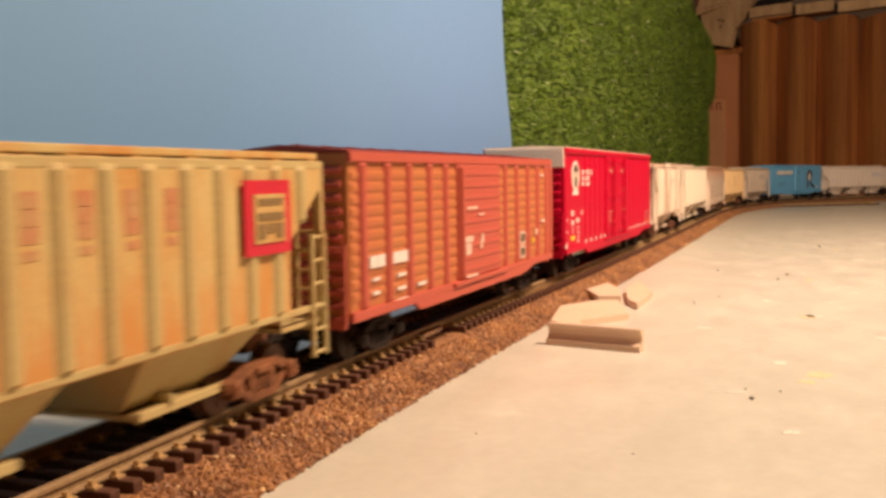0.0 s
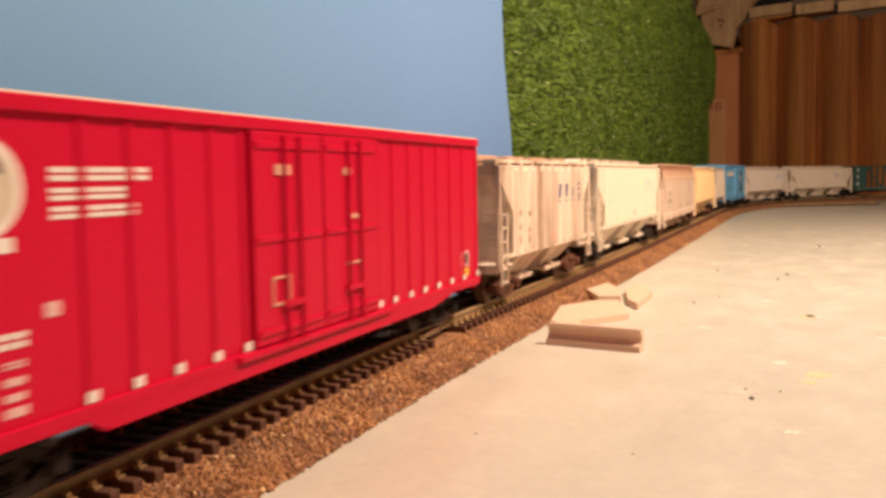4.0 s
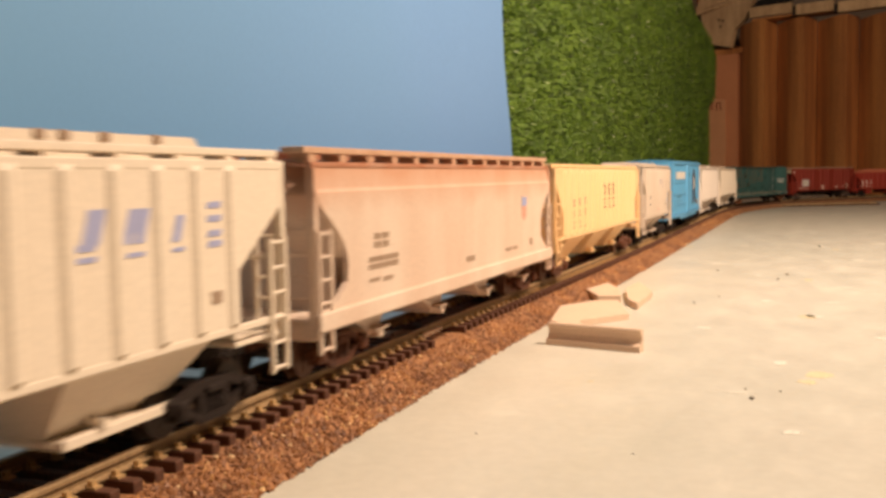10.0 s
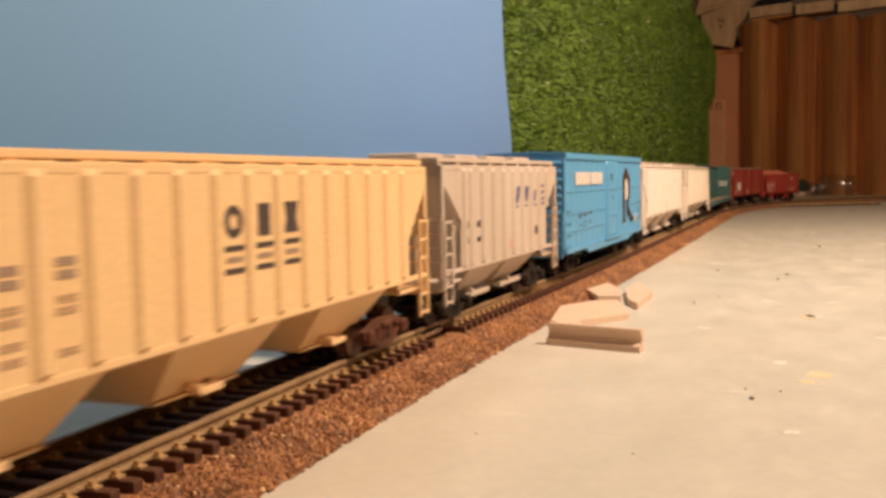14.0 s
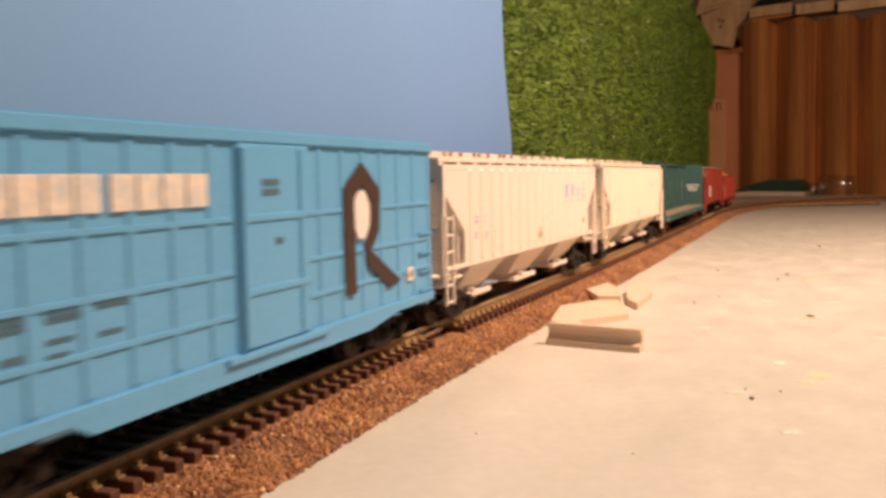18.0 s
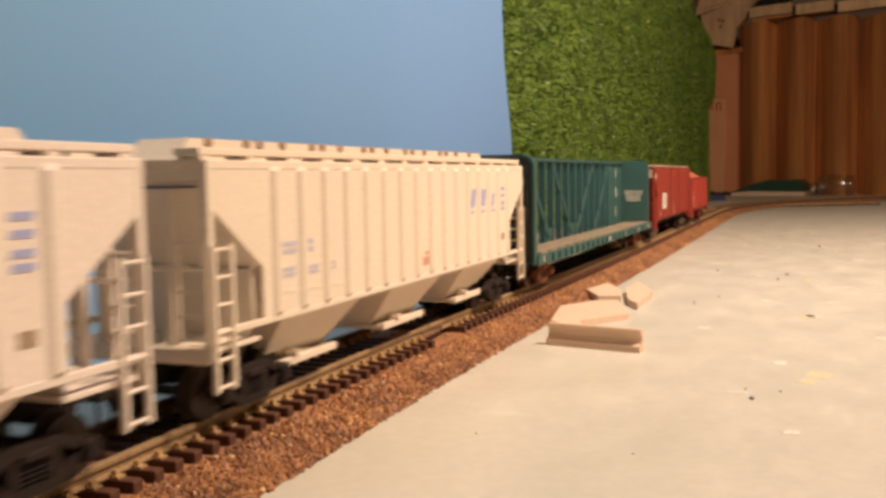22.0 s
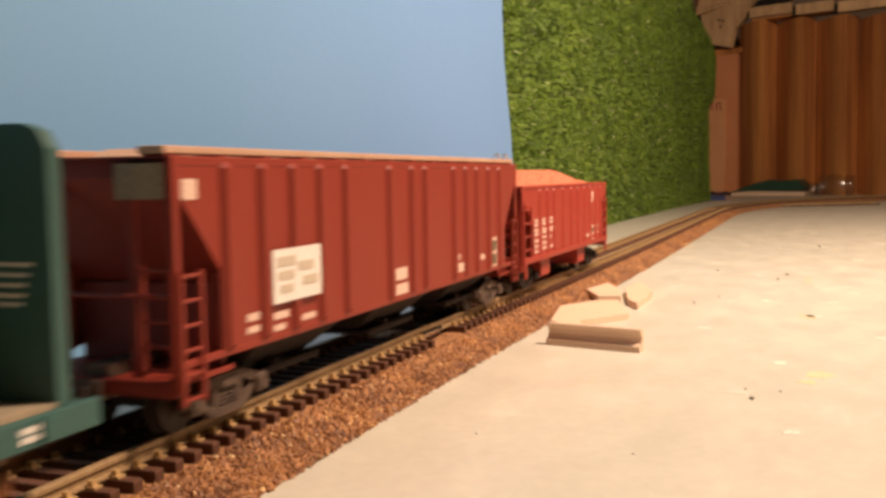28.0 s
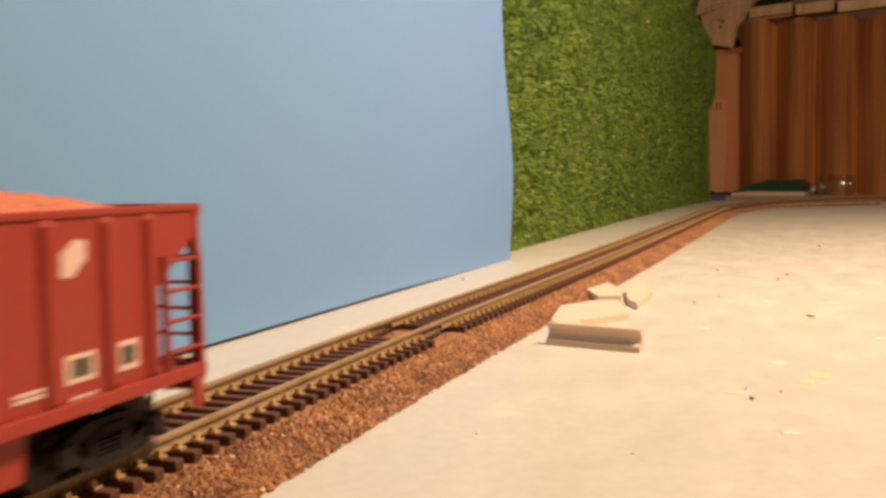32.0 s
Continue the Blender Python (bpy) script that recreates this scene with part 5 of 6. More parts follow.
for x0, x1, z0, z1 in ((-9, -1, 46.6, 48.4), (9, 14, 40.5, 42.6), (-3, 4, 27.6, 30.6)):
    part("end_lettering", box(B(), x0, x1, -h - 3.75, -h - 3.2, z0, z1), M["deck"], root, "small tan lettering on the shade-coloured end")
bm = B()
for z, w in ((32.6, 12), (31.2, 10.5), (29.8, 9.5), (28.4, 9), (27.2, 8)):
    box(bm, 8.5 - w / 2, 8.5 + w / 2, h - 7.35, h - 7.1, z, z + 0.55)
part("bulkhead_lettering", bm, M["inkcream"], root, "small pale lettering on the bulkhead")

# 13: oxide-red hopper with a tan roof
# bays take the dark truck colour to stand for the shade under the body
root, L = covered_hopper("covered_hopper", 2389, 2578, M["rust"], M["rust"], M["greytruck"], "oxide-red covered hopper wagon with a grey-tan roof and white square panel", [14.5, 26, 37, 48, 59.5, 82.5, 96, 105, 126.5, 136.8, 146.4, 157.8, 168.8], rib=2.6, eave=47.4, sill=14.0, cut=(14.0, 26.5), frame_mat=M["rust"], trough=49.5, slot=0.7, proud=1.1, baym=M["darkmetal"], boardm=M["pinkboard"])
marks(root, L, 18.46, [(27.4, 45.8, 20.2, 30.4)], M["inkwhite"], "square_panel", "white painted square")
marks(root, L, 18.60, [(29, 35.6, 27.2, 29.0), (29, 35, 24.6, 26.2), (30, 34.4, 22, 23.6), (36.8, 42.6, 25.8, 27.6), (38.4, 44, 22.8, 24.6)], M["greyprint"], "panel_lettering")
marks(root, L, 17.40, [(20, 24, 18.0, 19.4), (20, 24, 15.8, 17), (29, 34.5, 17.0, 18.4), (29, 33, 14.8, 16), (39, 45, 15.4, 16.6), (85.4, 92.4, 18.2, 21.2), (85.2, 92.8, 14.6, 17.2), (2.4, 6.4, 40.6, 44), (127.6, 131.6, 19.4, 21), (127.6, 134.4, 15.8, 18.4), (148.6, 153.4, 17.6, 19.4)], M["palewhite"], "lettering", "worn pinkish-white lettering")
marks(root, L, 17.40, [(159, 166, 14.4, 23.8)], M["palewhite"], "data_panel", "pale-framed dark panels")
marks(root, L, 17.60, [(160.2, 164.8, 15.2, 18.6), (160.2, 164.8, 19.6, 22.9)], M["inkgreen"], "panel_field")
for y0, y1 in ((L / 2 - 16, L / 2 - 9), (L / 2 - 7, L / 2 - 0.5)):
    bm = B()
    arc = [(y0 + (y1 - y0) * q, 48.6 + 2.6 * math.sin(math.pi * q) ** 0.5) for q in (0, 0.08, 0.25, 0.5, 0.75, 0.92, 1)]
    for (ya, za), (yb, zb) in zip(arc, arc[1:]):
        tube(bm, (14.6, ya, za), (14.6, yb, zb), 0.3, 6)
    part("roof_grab_rail", bm, M["nickel"], root, "thin grey grab rail on the roof end")
part("end_plate", box(B(), 6.6, 16, -L / 2 - 0.3, -L / 2 + 2.4, 40.8, 46.6), M["deck"], root, "pale plate on the end")

# 14: open hopper with a heaped load
root, L = car("open_hopper", 2584, 2718.5, "red open hopper wagon heaped with reddish gravel", "freight car")
h = L / 2
O = M["ore"]
for k in (-1, 1):
    bm = B()
    prism(bm, [(-h, 39.2), (-h, 36), (-h + 14, 25), (-h + 14, 12.5), (h - 14, 12.5), (h - 14, 25), (h, 36), (h, 39.2)], "x", *sorted((k * 16.4, k * 17.3)))
    part("side_sheet", bm, O, root)
    part("top_chord", box(B(), *sorted((k * 16.0, k * 17.7)), -h, h, 38.9, 40.0, 0.25), O, root)
    part("side_sill", box(B(), *sorted((k * 16.8, k * 18.2)), -h, h, 11.6, 13.8, 0.3), O, root)
    for u in [21.4, 32, 41.4, 55, 67.6, 79.4, 90.8, 101.0, 112.4, 121.6]:
        part("side_post", hat(k, 17.3, -h + u, 3.4, 1.3, 0.95, 13.6, 39.2), O, root)
    for e in (-1, 1):
        ladder(root, k * 17.6, e * (h - 0.9), e * (h - 9.6), 11.0, 32, O, 5)
        part("stirrup", box(B(), *sorted((k * 17.2, k * 18.0)), *sorted((e * (h - 1.2), e * (h - 3.6))), 6.4, 11.8, 0.2), O, root)
        part("corner_post", box(B(), *sorted((k * 16.0, k * 17.5)), *sorted((e * h, e * (h - 1.6))), 9.5, 39, 0.2), O, root)
part("slope_sheet", prism(B(), [(-h + 2, 38.5), (-h + 2, 36.5), (-h + 30, 12), (h - 30, 12), (h - 2, 36.5), (h - 2, 38.5)], "x", -16.5, 16.5), O, root)
for e in (-1, 1):
    part("end_chord", box(B(), -17.6, 17.6, *sorted((e * (h + 0.6), e * (h - 1.8))), 38.0, 40.0, 0.3), O, root)
    part("end_platform", box(B(), -17, 17, *sorted((e * h, e * (h - 15))), 11.5, 13.2, 0.2), O, root)
    part("end_sill", box(B(), -17.2, 17.2, *sorted((e * (h + 0.5), e * (h - 2))), 9.0, 13.6, 0.3), O, root)
    for x in (-6, 6):
        part("end_post", box(B(), x - 0.9, x + 0.9, *sorted((e * (h - 0.5), e * (h - 2))), 13, 38, 0.2), O, root)
    end_ladder(root, e * (h - 0.1), 8.2, 16.6, 13, 32, O, 5)
    coupler(root, L, e, O)
    truck(root, e * (h - 18), M["darkmetal"])
    part("brake_tank", tube(B(), (3, e * (h - 12), 16), (3, e * (h - 22), 16), 3.0, 12), M["black"], root)
    c = -h + 34.8 if e < 0 else h - 43
    bm = prism(B(), [(c - 6.8, 13.0), (c + 6.8, 13.0), (c + 5.8, 4.8), (c - 5.8, 4.8)], "x", -15.6, 15.6)
    bay = part("discharge_bay", bm, O, root)
    part("outlet_gate", box(B(), -15.0, 15.0, c - 6.2, c + 6.2, 4.2, 5.0, 0.2), O, bay)
part("center_sill", box(B(), -2.5, 2.5, -h + 2, h - 2, 10.6, 12.5), O, root)
bm = B()
nx, ny = 22, 70
g = []
for i in range(nx + 1):
    g.append([])
    for j in range(ny + 1):
        x, y = -16.4 + 32.8 * i / nx, -h + 2.2 + (L - 4.4) * j / ny
        ex = min(1.0, (16.4 - abs(x)) / 11.0)
        ey = min(1.0, (h - 2.2 - abs(y)) / 46.0)
        z = 38.6 + 7.0 * (ex ** 0.8) * (ey ** 0.9) + 0.9 * noise.noise(Vector((x * 0.35, y * 0.35, 1.0))) * min(1, 3 * ex) * min(1, 6 * ey) + 0.5 * noise.noise(Vector((x * 1.1, y * 1.1, 4.0))) * min(1, 3 * ex) * min(1, 6 * ey)
        g[i].append(bm.verts.new((x, y, z)))
for i in range(nx):
    for j in range(ny):
        bm.faces.new([g[i][j], g[i + 1][j], g[i + 1][j + 1], g[i][j + 1]])
ob = part("gravel_load", bm, M["load"], root, "heaped reddish gravel load")
rnd = random.Random(3)
verts, faces = [], []
for n in range(260):
    x, y = rnd.uniform(-16, 16), rnd.uniform(-h + 3, h - 3)
    ex, ey = min(1.0, (16.4 - abs(x)) / 11.0), min(1.0, (h - 2.2 - abs(y)) / 46.0)
    z = 38.7 + 7.0 * (ex ** 0.8) * (ey ** 0.9)
    r = rnd.uniform(0.3, 0.6)
    b = len(verts)
    rot = Euler((rnd.random() * 6, rnd.random() * 6, rnd.random() * 6)).to_matrix()
    for v in OCT:
        q = rot @ (Vector(v) * r * rnd.uniform(0.7, 1.2))
        verts.append(((x + q.x) * MM, (y + q.y) * MM, (z + q.z) * MM))
    faces += [tuple(b + i for i in f) for f in OF]
me = bpy.data.meshes.new("gravel")
me.from_pydata(verts, [], faces)
me.materials.append(M["load"])
ob = new("gravel", me)
ob.parent = root
tagged(ob, "loose reddish gravel", kind="stuff")
marks(root, L, 17.30, [q for p in [(13.2, 17.0, 24.6, 27.2), (23.2, 26.6, 24.8, 27.2), (33.4, 36.8, 25, 27.4), (12.8, 18.6, 21.2, 23.6), (22.8, 28.6, 21.6, 23.6), (33.0, 40.0, 21.8, 23.6), (12.8, 18.4, 18.6, 19.8), (22.8, 28.6, 19.6, 20.5), (33.2, 35.6, 19.4, 20.3), (12.8, 18.4, 16.6, 17.6), (22.8, 28.6, 17.4, 18.4), (12.8, 18.2, 14.8, 15.6), (22.8, 28.4, 15.4, 16.4), (33.2, 40.2, 15.4, 16.4), (94.8, 99.4, 15.6, 16.9), (104.6, 109, 13.4, 14.4)] for q in glyphs(p[0] + (2.2 if p[0] < 50 else 0), p[1] + (2.7 if p[0] < 50 else 0.5), p[2], p[3], 3, 0.16)], M["openwhite"])
bm = prism(B(), [(-h + 103.4, 31), (-h + 105.3, 30.6), (-h + 108.2, 33), (-h + 108.4, 35.6), (-h + 106.3, 36), (-h + 103.6, 34)], "x", 17.2, 17.5)
part("emblem", bm, M["palewhite"], root, "small faded white emblem")
marks(root, L, 17.30, [(103.6, 109.4, 16.2, 20.2), (113.6, 118.4, 16.0, 20.4)], M["palewhite"], "data_panel", "pale-framed dark panels")
marks(root, L, 17.45, [(104.7, 108.4, 17.1, 19.5), (114.6, 117.6, 17.0, 19.6)], M["inkgreen"], "panel_field")

# ---- far end: panel slats' rail, post, bracket and clutter ----
AL = (along.x, along.y)


def far_point(m, z, d=0.0):
    """A place m millimetres along the panel, d towards the camera."""
    q = Vector((-9, 2396, 0)) + along * m - across * d
    return Vector((q.x, q.y, z))


def slab(bm, m0, m1, z0, z1, d0, d1):
    c = [far_point(m, z, d) for m in (m0, m1) for d in (d0, d1) for z in (z0, z1)]
    vs = [bm.verts.new(v) for v in c]
    for q in ((0, 1, 3, 2), (4, 6, 7, 5), (0, 4, 5, 1), (2, 3, 7, 6), (0, 2, 6, 4), (1, 5, 7, 3)):
        bm.faces.new([vs[i] for i in q])
    return bm


def cutout(bm, pts, d0, d1):
    lo = [bm.verts.new(far_point(m, z, d0)) for m, z in pts]
    hi = [bm.verts.new(far_point(m, z, d1)) for m, z in pts]
    bm.faces.new(lo)
    bm.faces.new(hi)
    n = len(pts)
    for i in range(n):
        bm.faces.new([lo[i], lo[(i + 1) % n], hi[(i + 1) % n], hi[i]])
    return bm


rail_ = tagged(new("wooden_rail"), "pale wooden rail with dark gaps over the pleated panel", "rail")
for a, b in ((24, 122), (132, 214), (224, 330), (340, 440), (450, 560)):
    part("rail_board", slab(B(), a, b, 404 - 0.066 * (a - 24), 426 - 0.066 * (a - 24), 54, 66), M["wood"], rail_)
# black blocks stand in for the shade in the gaps between boards
for a in (127, 219, 335, 445):
    part("rail_clip", slab(B(), a - 5.5, a + 5.5, 405 - 0.066 * (a - 24), 423 - 0.066 * (a - 24), 50, 60), M["black"], rail_, "black block standing in for the dark gap between the boards")
part("rail_backing", slab(B(), 24, 560, 398, 402, -5, 53), M["brownpleat"], rail_)
bm = cutout(B(), [(30, 428), (44, 440), (104, 446), (118, 436), (118, 424)], 50, 64)
tagged(part("black_case", bm, M["black"]), "dark case lying on the wooden rail", "case")

bm = slab(B(), -106, -33, 0, 345, -8, 10)
tagged(part("cardboard_upright", bm, M["box"]), "tall strip of brown cardboard standing beside the pleated panel", "cardboard")
bm = cutout(B(), [(-112, 0), (-112, 226), (-98, 231), (-60, 228), (-58, 120), (-64, 0)], 12, 16)
flap = tagged(part("cardboard_flap", bm, mat("pale_cardboard", (0.74, 0.37, 0.18), 0.85, size=40, grain=2, contrast=0.1)), "torn brown cardboard flap with faint red print", "cardboard")
bm = B()
for m0, z0, w, hh in ((-103, 205, 3, 16), (-99, 219, 10, 3), (-96, 205, 3, 12), (-84, 203, 3, 18), (-80, 218, 9, 3), (-74, 203, 3, 16)):
    slab(bm, m0, m0 + w, z0, z0 + hh, 16, 16.4)
part("print", bm, M["rust"], flap, "faint red printed bars")

bm = cutout(B(), [(-134, 436), (-118, 434), (-101, 362), (-41, 347), (-31, 388), (-3, 410), (18, 453), (30, 500), (-100, 520)], 14, 30)
br = tagged(part("plywood_bracket", bm, M["wood"]), "pale plywood bracket with drilled holes", "bracket")
for m, z in ((-70, 414), (-60, 410), (-66, 399)):
    part("screw_hole", tube(B(), far_point(m, z, 29), far_point(m, z, 30.4), 3.2, 10), M["black"], br)
tagged(part("dowel", tube(B(), far_point(-130, 432, 42), far_point(-45, 452, 30), 5, 8), M["wood"]), "thin pale wooden stick", "stick")
bm = cutout(B(), [(-150, 438), (-112, 440), (-104, 470), (-108, 520), (-160, 520)], -4, 8)
tagged(part("orange_scrap", bm, mat("orange_plastic", (0.45, 0.13, 0.04), 0.5)), "orange-brown scrap behind the bracket", "scrap")
# added dark strip in place of the shade in the gap below the bracket
bm = slab(B(), -104, -20, 334, 347, -6, 12)
tagged(part("dark_batten", bm, M["brownpleat"]), "dark strip standing in for the shaded gap under the plywood bracket", "batten")

bm = cutout(B(), [(-129, 320), (-121, 322), (-112, 334), (-110, 348), (-117, 350), (-127, 338)], 34, 37)
tagged(part("pale_scrap", bm, M["card"]), "small pale scrap stuck at the turf mat's edge", "scrap")

# clutter on the table's far end
bm = box(B(), -68, -34, 1922, 1938, 0, 9.0, 1.2)
tagged(part("blue_block", bm, mat("blue_plastic", (0.03, 0.045, 0.15), 0.5)), "small dark blue block beside the turf mat", "block")
cloth = tagged(new("dark_cloth"), "crumpled dark cloth on the table", "cloth")
clm = mat("dark_cloth", (0.05, 0.03, 0.04), 0.9)
for i in range(9):
    a = far_point(-92 + 12 * i, 0, 62)
    part("fold", box(B(), a.x, a.x + 16, a.y - 8, a.y + 8, 0, 6 + 4 * math.sin(i * 1.3) ** 2, 1.5), clm, cloth)
bm = cutout(B(), [(-2, 0), (168, 0), (172, 5), (166, 9), (40, 10), (0, 7)], 40, 100)
tagged(part("pale_board", bm, M["card"]), "pale flat board lying at the table end", "board")
tm = mat("dark_green_plastic", (0.03, 0.075, 0.05), 0.3, size=12, grain=3, bump=0.4)
bm = cutout(B(), [(0, 9.6), (20, 17), (52, 28), (90, 36), (112, 33), (150, 36), (164, 22), (172, 18), (160, 12), (80, 9.7)], 52, 94)
tagged(part("green_bundle", bm, tm), "folded dark green plastic bundle on the board", "bundle")


def clear(name, gloss):
    """Thin clear glass: most light passes, some is mirrored."""
    m = bpy.data.materials.new(name)
    m.use_nodes = True
    nt = m.node_tree
    nt.nodes.remove(nt.nodes["Principled BSDF"])
    tr, go = nt.nodes.new("ShaderNodeBsdfTransparent"), nt.nodes.new("ShaderNodeBsdfGlossy")
    tr.inputs["Color"].default_value = (0.97, 0.97, 0.95, 1)
    go.inputs["Roughness"].default_value = 0.12
    mx = nt.nodes.new("ShaderNodeMixShader")
    mx.inputs[0].default_value = gloss
    nt.links.new(tr.outputs[0], mx.inputs[1])
    nt.links.new(go.outputs[0], mx.inputs[2])
    nt.links.new(mx.outputs[0], nt.nodes["Material Output"].inputs["Surface"])
    return m


gl, glrim = clear("clear_glass", 0.08), clear("glass_rim", 0.75)


def glass_jar(m0, m1, r, d, label):
    """A jar on its side: a wall with thickness and a rim."""
    bm = B()
    a, b = far_point(m0, r, d), far_point(m1, r, d - 14)
    ax = (b - a).normalized()
    q = ax.to_track_quat("Z", "Y").to_matrix()
    prof = [(0, 0.2), (0, 0.86), (0.06, 0.97), (0.7, 1.0), (0.8, 0.86), (0.86, 0.84), (0.88, 0.92), (1.0, 0.92), (1.0, 0.84), (0.84, 0.78), (0.7, 0.93), (0.08, 0.9), (0.04, 0.2)]
    ln = (b - a).length
    rings = []
    for t, rr in prof:
        rings.append([bm.verts.new(a + ax * (t * ln) + q @ Vector((rr * r * math.cos(i * math.tau / 24), rr * r * math.sin(i * math.tau / 24), 0))) for i in range(24)])
    for u, w in zip(rings, rings[1:] + rings[:1]):
        for i in range(24):
            bm.faces.new([u[i], u[(i + 1) % 24], w[(i + 1) % 24], w[i]])
    ob = part("glass_jar", bm, gl)
    for p in ob.data.polygons:
        p.use_smooth = True
    bm = B()
    for t, rr in ((1.0, 0.93), (0.86, 0.9)):
        c = a + ax * (t * ln)
        pts = [c + q @ Vector((rr * r * math.cos(i * math.tau / 24), rr * r * math.sin(i * math.tau / 24), 0)) for i in range(25)]
        for u, w in zip(pts, pts[1:]):
            tube(bm, u, w, 0.9, 6)
    part("rim", bm, glrim, ob, "bright glass rim")
    return tagged(ob, label, "jar")


glass_jar(186, 256, 23, 66, "clear glass jar lying on its side")
glass_jar(168, 190, 15, 84, "small clear glass lid lying by the jar")

# a loose length of track lying inside the curve
spare = tagged(new("spare_track"), "loose length of dark model track lying on the table", "railway track")
a, b = Vector((20, 1500, 0)), Vector((216, 1618, 0))
d = (b - a).normalized()
nrm = Vector((-d.y, d.x, 0))
for off in (4.0, 20.5):
    bm = B()
    c = [a + nrm * (off - 0.7), a + nrm * (off + 0.7), b + nrm * (off + 0.7), b + nrm * (off - 0.7)]
    lo = [bm.verts.new((p.x, p.y, 2.0)) for p in c]
    hi = [bm.verts.new((p.x, p.y, 4.4)) for p in c]
    bm.faces.new(lo)
    bm.faces.new(hi)
    for i in range(4):
        bm.faces.new([lo[i], lo[(i + 1) % 4], hi[(i + 1) % 4], hi[i]])
    part("rail", bm, M["rail"], spare)
nt_ = int((b - a).length / 7.6)
tm_ = None
ang = math.degrees(math.atan2(d.y, d.x))
for i in range(nt_ + 1):
    q = a + d * (i * 7.6) + nrm * 12.2
    if tm_ is None:
        o = part("tie", box(B(), -1.7, 1.7, -14.5, 14.5, 0.05, 2.0), M["tie"], spare)
        tm_ = o.data
    else:
        o = new("tie", tm_)
        o.parent = spare
    o.matrix_basis = pose(q.x * MM, q.y * MM, 0, 0, 0, ang)

# ---- beige offcuts beside the track ----


def offcut(pts, z0, z1, label, chamfer=0.0):
    bm = B()
    prism(bm, pts, "z", z0, z1)
    ob = part("moulding_offcut", bm, M["card"])
    return tagged(ob, label, "offcut", "offcuts beside the track")


# channel standing on edge: hollow face towards the camera
bm = B()
PR = [(0, 0), (3.4, 0), (3.4, 6.8), (1.2, 6.8), (1.0, 6.2), (1.9, 5.4), (2.1, 3.6), (1.6, 2.4), (0.2, 1.7)]
A0, A1 = Vector((34.2, 291.5, 0.1)), Vector((64.5, 284.2, 0.1))
ax = (A1 - A0).normalized()
nn = Vector((-ax.y, ax.x, 0))
lo = [bm.verts.new(A0 + nn * y + Vector((0, 0, z))) for y, z in PR]
hi = [bm.verts.new(A1 + nn * y + Vector((0, 0, z))) for y, z in PR]
bm.faces.new(lo)
bm.faces.new(hi)
for i in range(len(PR)):
    bm.faces.new([lo[i], lo[(i + 1) % len(PR)], hi[(i + 1) % len(PR)], hi[i]])
tagged(part("moulding_offcut", bm, M["card"]), "beige moulding offcut standing with its hollow face out", "offcut", "offcuts beside the track")
offcut([(21.0, 365.4), (30.1, 383.6), (39.3, 387.6), (50.3, 349.8), (36.6, 330.4), (39.6, 312.7), (26.6, 328.0)], 0.1, 2.3, "beige bent moulding offcut lying flat by the ballast")
offcut([(20.9, 413.5), (25.6, 439.6), (34.1, 418.6), (39.8, 392.6), (31.0, 390.0)], 0.1, 3.4, "beige moulding offcut lying flat by the ballast")
offcut([(35.9, 425.5), (36.7, 456.0), (48.9, 417.7), (49.1, 376.3), (43.0, 390.0)], 0.1, 2.6, "small beige moulding offcut lying apart on the tabletop")
# ---- specks, crumbs and paint spots on the table ----
fl = mat("white_flake", (0.77, 0.73, 0.62), 0.5)
yl = mat("yellow_flake", (0.70, 0.60, 0.38), 0.6)
ck = mat("dark_crumb", (0.10, 0.075, 0.05), 0.9)
rnd = random.Random(12)


def flake(x, y, rx, ry, material, name, label, hz=0.07):
    bm = B()
    n = 9
    pts = [(x + rx * rnd.uniform(0.55, 1.1) * math.cos(i * math.tau / n), y + ry * rnd.uniform(0.55, 1.1) * math.sin(i * math.tau / n)) for i in range(n)]
    prism(bm, pts, "z", 0.02, hz)
    tagged(part(name, bm, material), label, name.replace("_", " "), "specks on the table")


for x, y, rx, ry in ((62, 581, 4, 4), (95, 239, 7.5, 0.9), (108, 205, 2, 2.5), (114, 375, 5, 3), (120, 415, 6, 2), (96, 415, 3, 4), (78, 338, 3, 3), (146, 1265, 6, 9), (88, 520, 2, 3), (140, 620, 6, 5), (104, 280, 2.5, 4), (128, 470, 8, 2), (70, 730, 3, 6), (117, 900, 4, 7), (134, 330, 5, 2)):
    flake(x, y, rx, ry, fl, "white_flake", "white paint flake on the tabletop")
for x, y, rx, ry in ((30, 713, 7, 5), (114, 265, 4, 6), (112, 372, 4, 5), (111, 256, 3, 3), (112, 500, 2.5, 5), (59, 242, 0.9, 1.1), (130, 700, 3, 4)):
    flake(x, y, rx, ry, yl, "yellow_flake", "pale yellow flake on the tabletop")
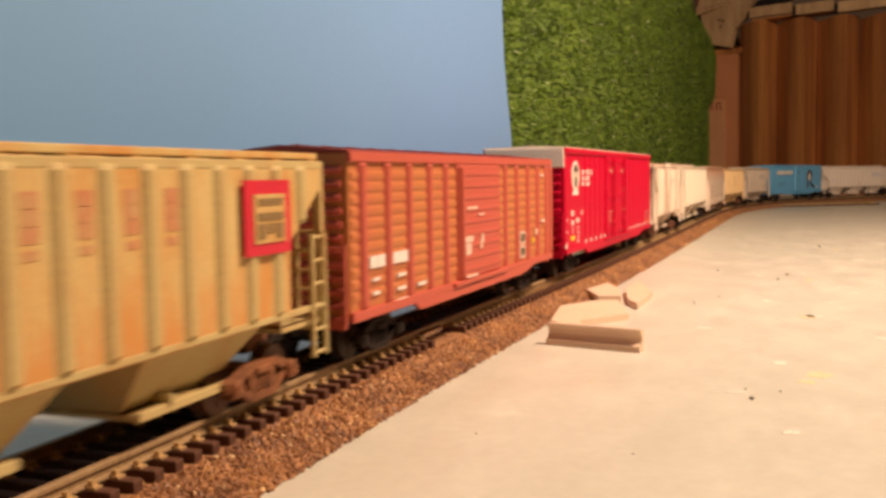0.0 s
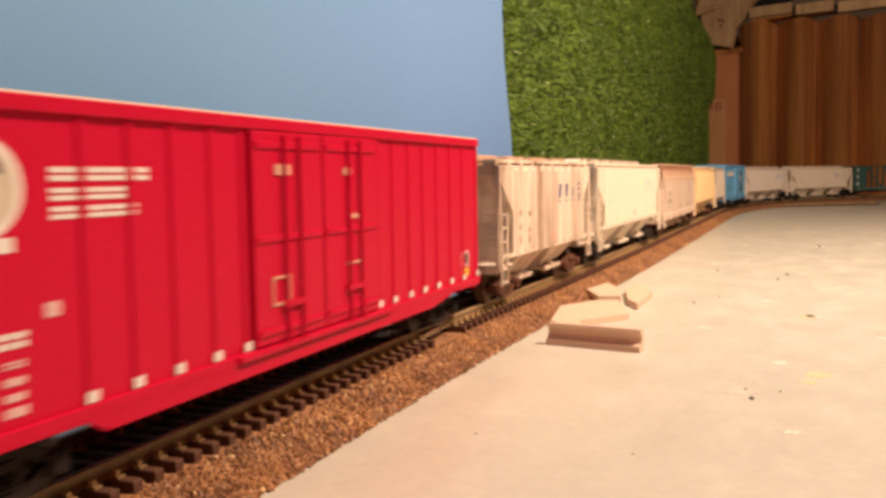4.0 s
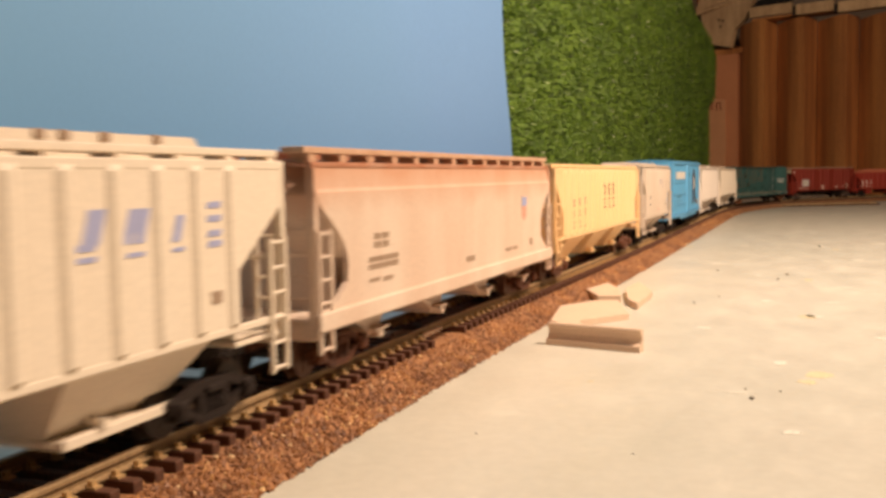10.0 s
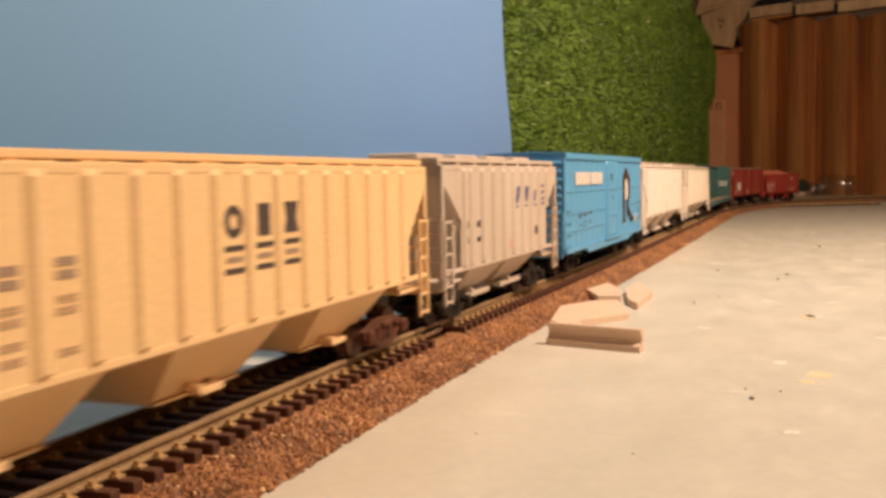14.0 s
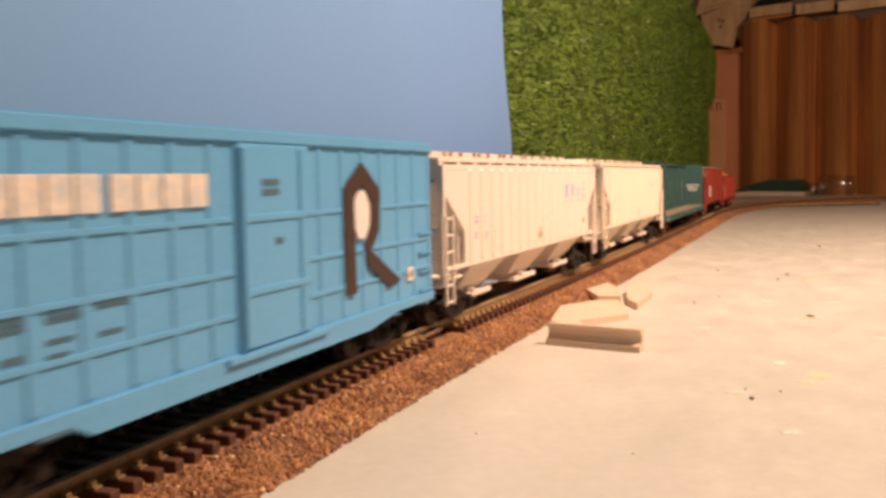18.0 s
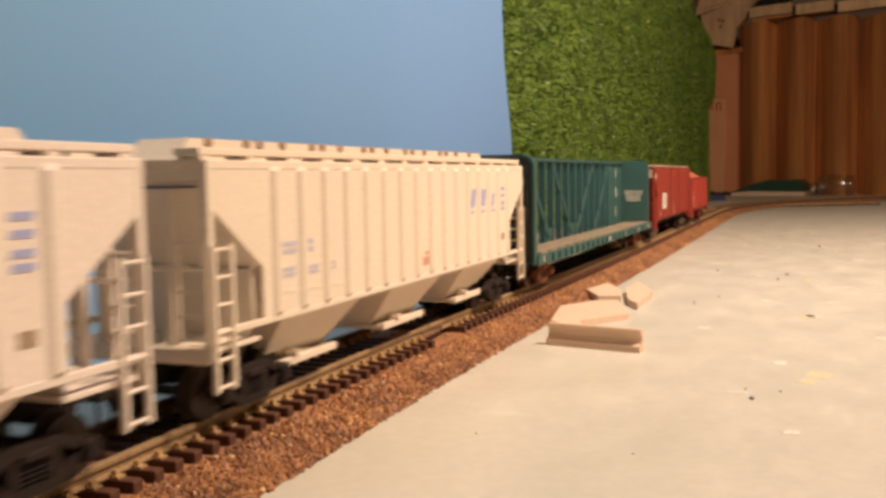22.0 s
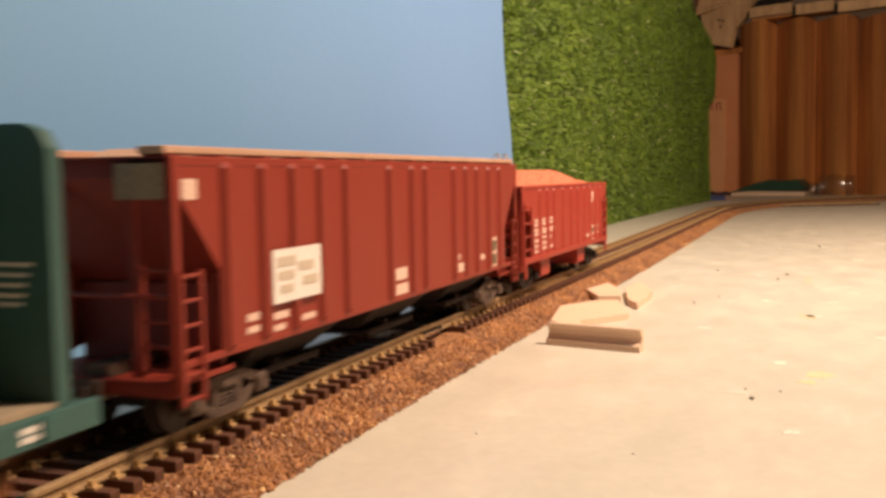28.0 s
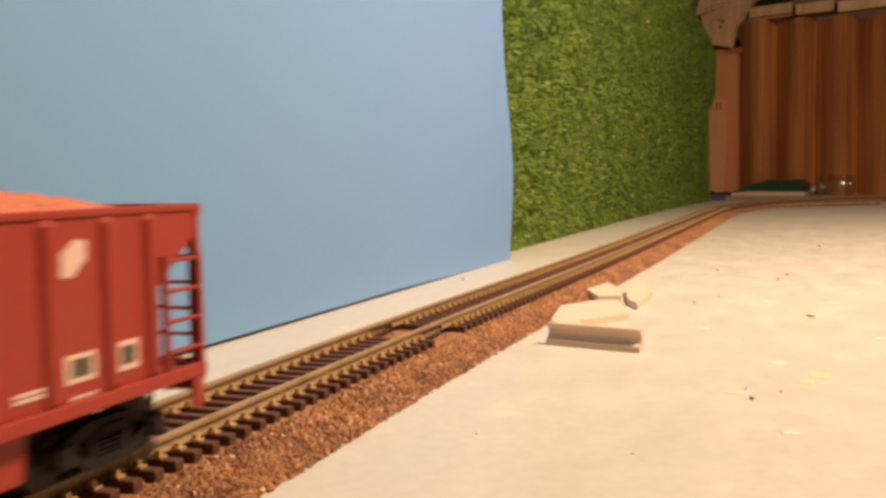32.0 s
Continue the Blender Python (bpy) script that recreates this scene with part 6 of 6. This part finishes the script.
for x, y, r in ((99, 233, 1.3), (102, 523, 1.6), (120, 725, 2.0), (98, 500, 1.2), (68, 402, 1.0), (97, 243, 0.6), (105, 243, 0.6), (47, 185, 0.5), (-56, 469, 1.4), (-32, 705, 2), (66, 540, 1.4), (76, 425, 0.9), (80, 180, 0.5)):
    flake(x, y, r * 0.5, r * 0.4, ck, "crumb", "tiny dark crumb on the tabletop", r * 0.4)

# ---- everything that moves ----
# the train gathers speed slowly: millimetres a second at these seconds
PACE = [(0, 80.6), (7, 80.8), (10, 81.2), (14, 81.7), (18, 82.1), (20, 82.3), (22.5, 82.6), (25, 83.2), (28, 84.0), (32, 85.0), (40, 87.0)]
_T = np.arange(0.0, 40.0, 0.01)
_D = np.concatenate(([0.0], np.cumsum(np.interp(_T, [a for a, _ in PACE], [b for _, b in PACE]) * 0.01)[:-1]))


def run(t):
    """How far the train has gone at t seconds."""
    return float(np.interp(t, _T, _D))


def coupled(s):
    """A place along the train, from its place in a train laid out at an even pace."""
    return s if s < 200 else 200.0 + run((s - 200.0) / 80.66)


def lengthen(root, f):
    """Brings a car to its true length between its ends."""
    for ob in root.children:
        if ob.name.startswith("truck"):
            ob.location.y *= f
            continue
        for o in (ob, *ob.children):
            for v in o.data.vertices:
                v.co.y *= f


def motions():
    for root, front, rear in CARS:
        a, b = coupled(front), coupled(rear)
        lengthen(root, (b - a) / (rear - front))
        mid, reach = (a + b) / 2, (b - a) / 2 - 20.0
        rows = []
        for i in range(65):
            t = i * 0.5
            s = mid - run(t)
            (x0, y0), (x1, y1) = line(s - reach), line(s + reach)
            h = math.atan2(x1 - x0, y1 - y0)
            rows.append((t, pose((x0 + x1) / 2 * MM, (y0 + y1) / 2 * MM, RAIL * MM, 0, 0, -math.degrees(h))))
        walk(root, rows)
    # each wheelset rolls on its axle
    turns = [(i / 15.0, -run(i / 15.0) / 4.95) for i in range(481)]
    for wheel, y in WHEELS:
        walk(wheel, [(t, pose(0, y * MM, 4.95 * MM, math.degrees(-a))) for t, a in turns])


motions()
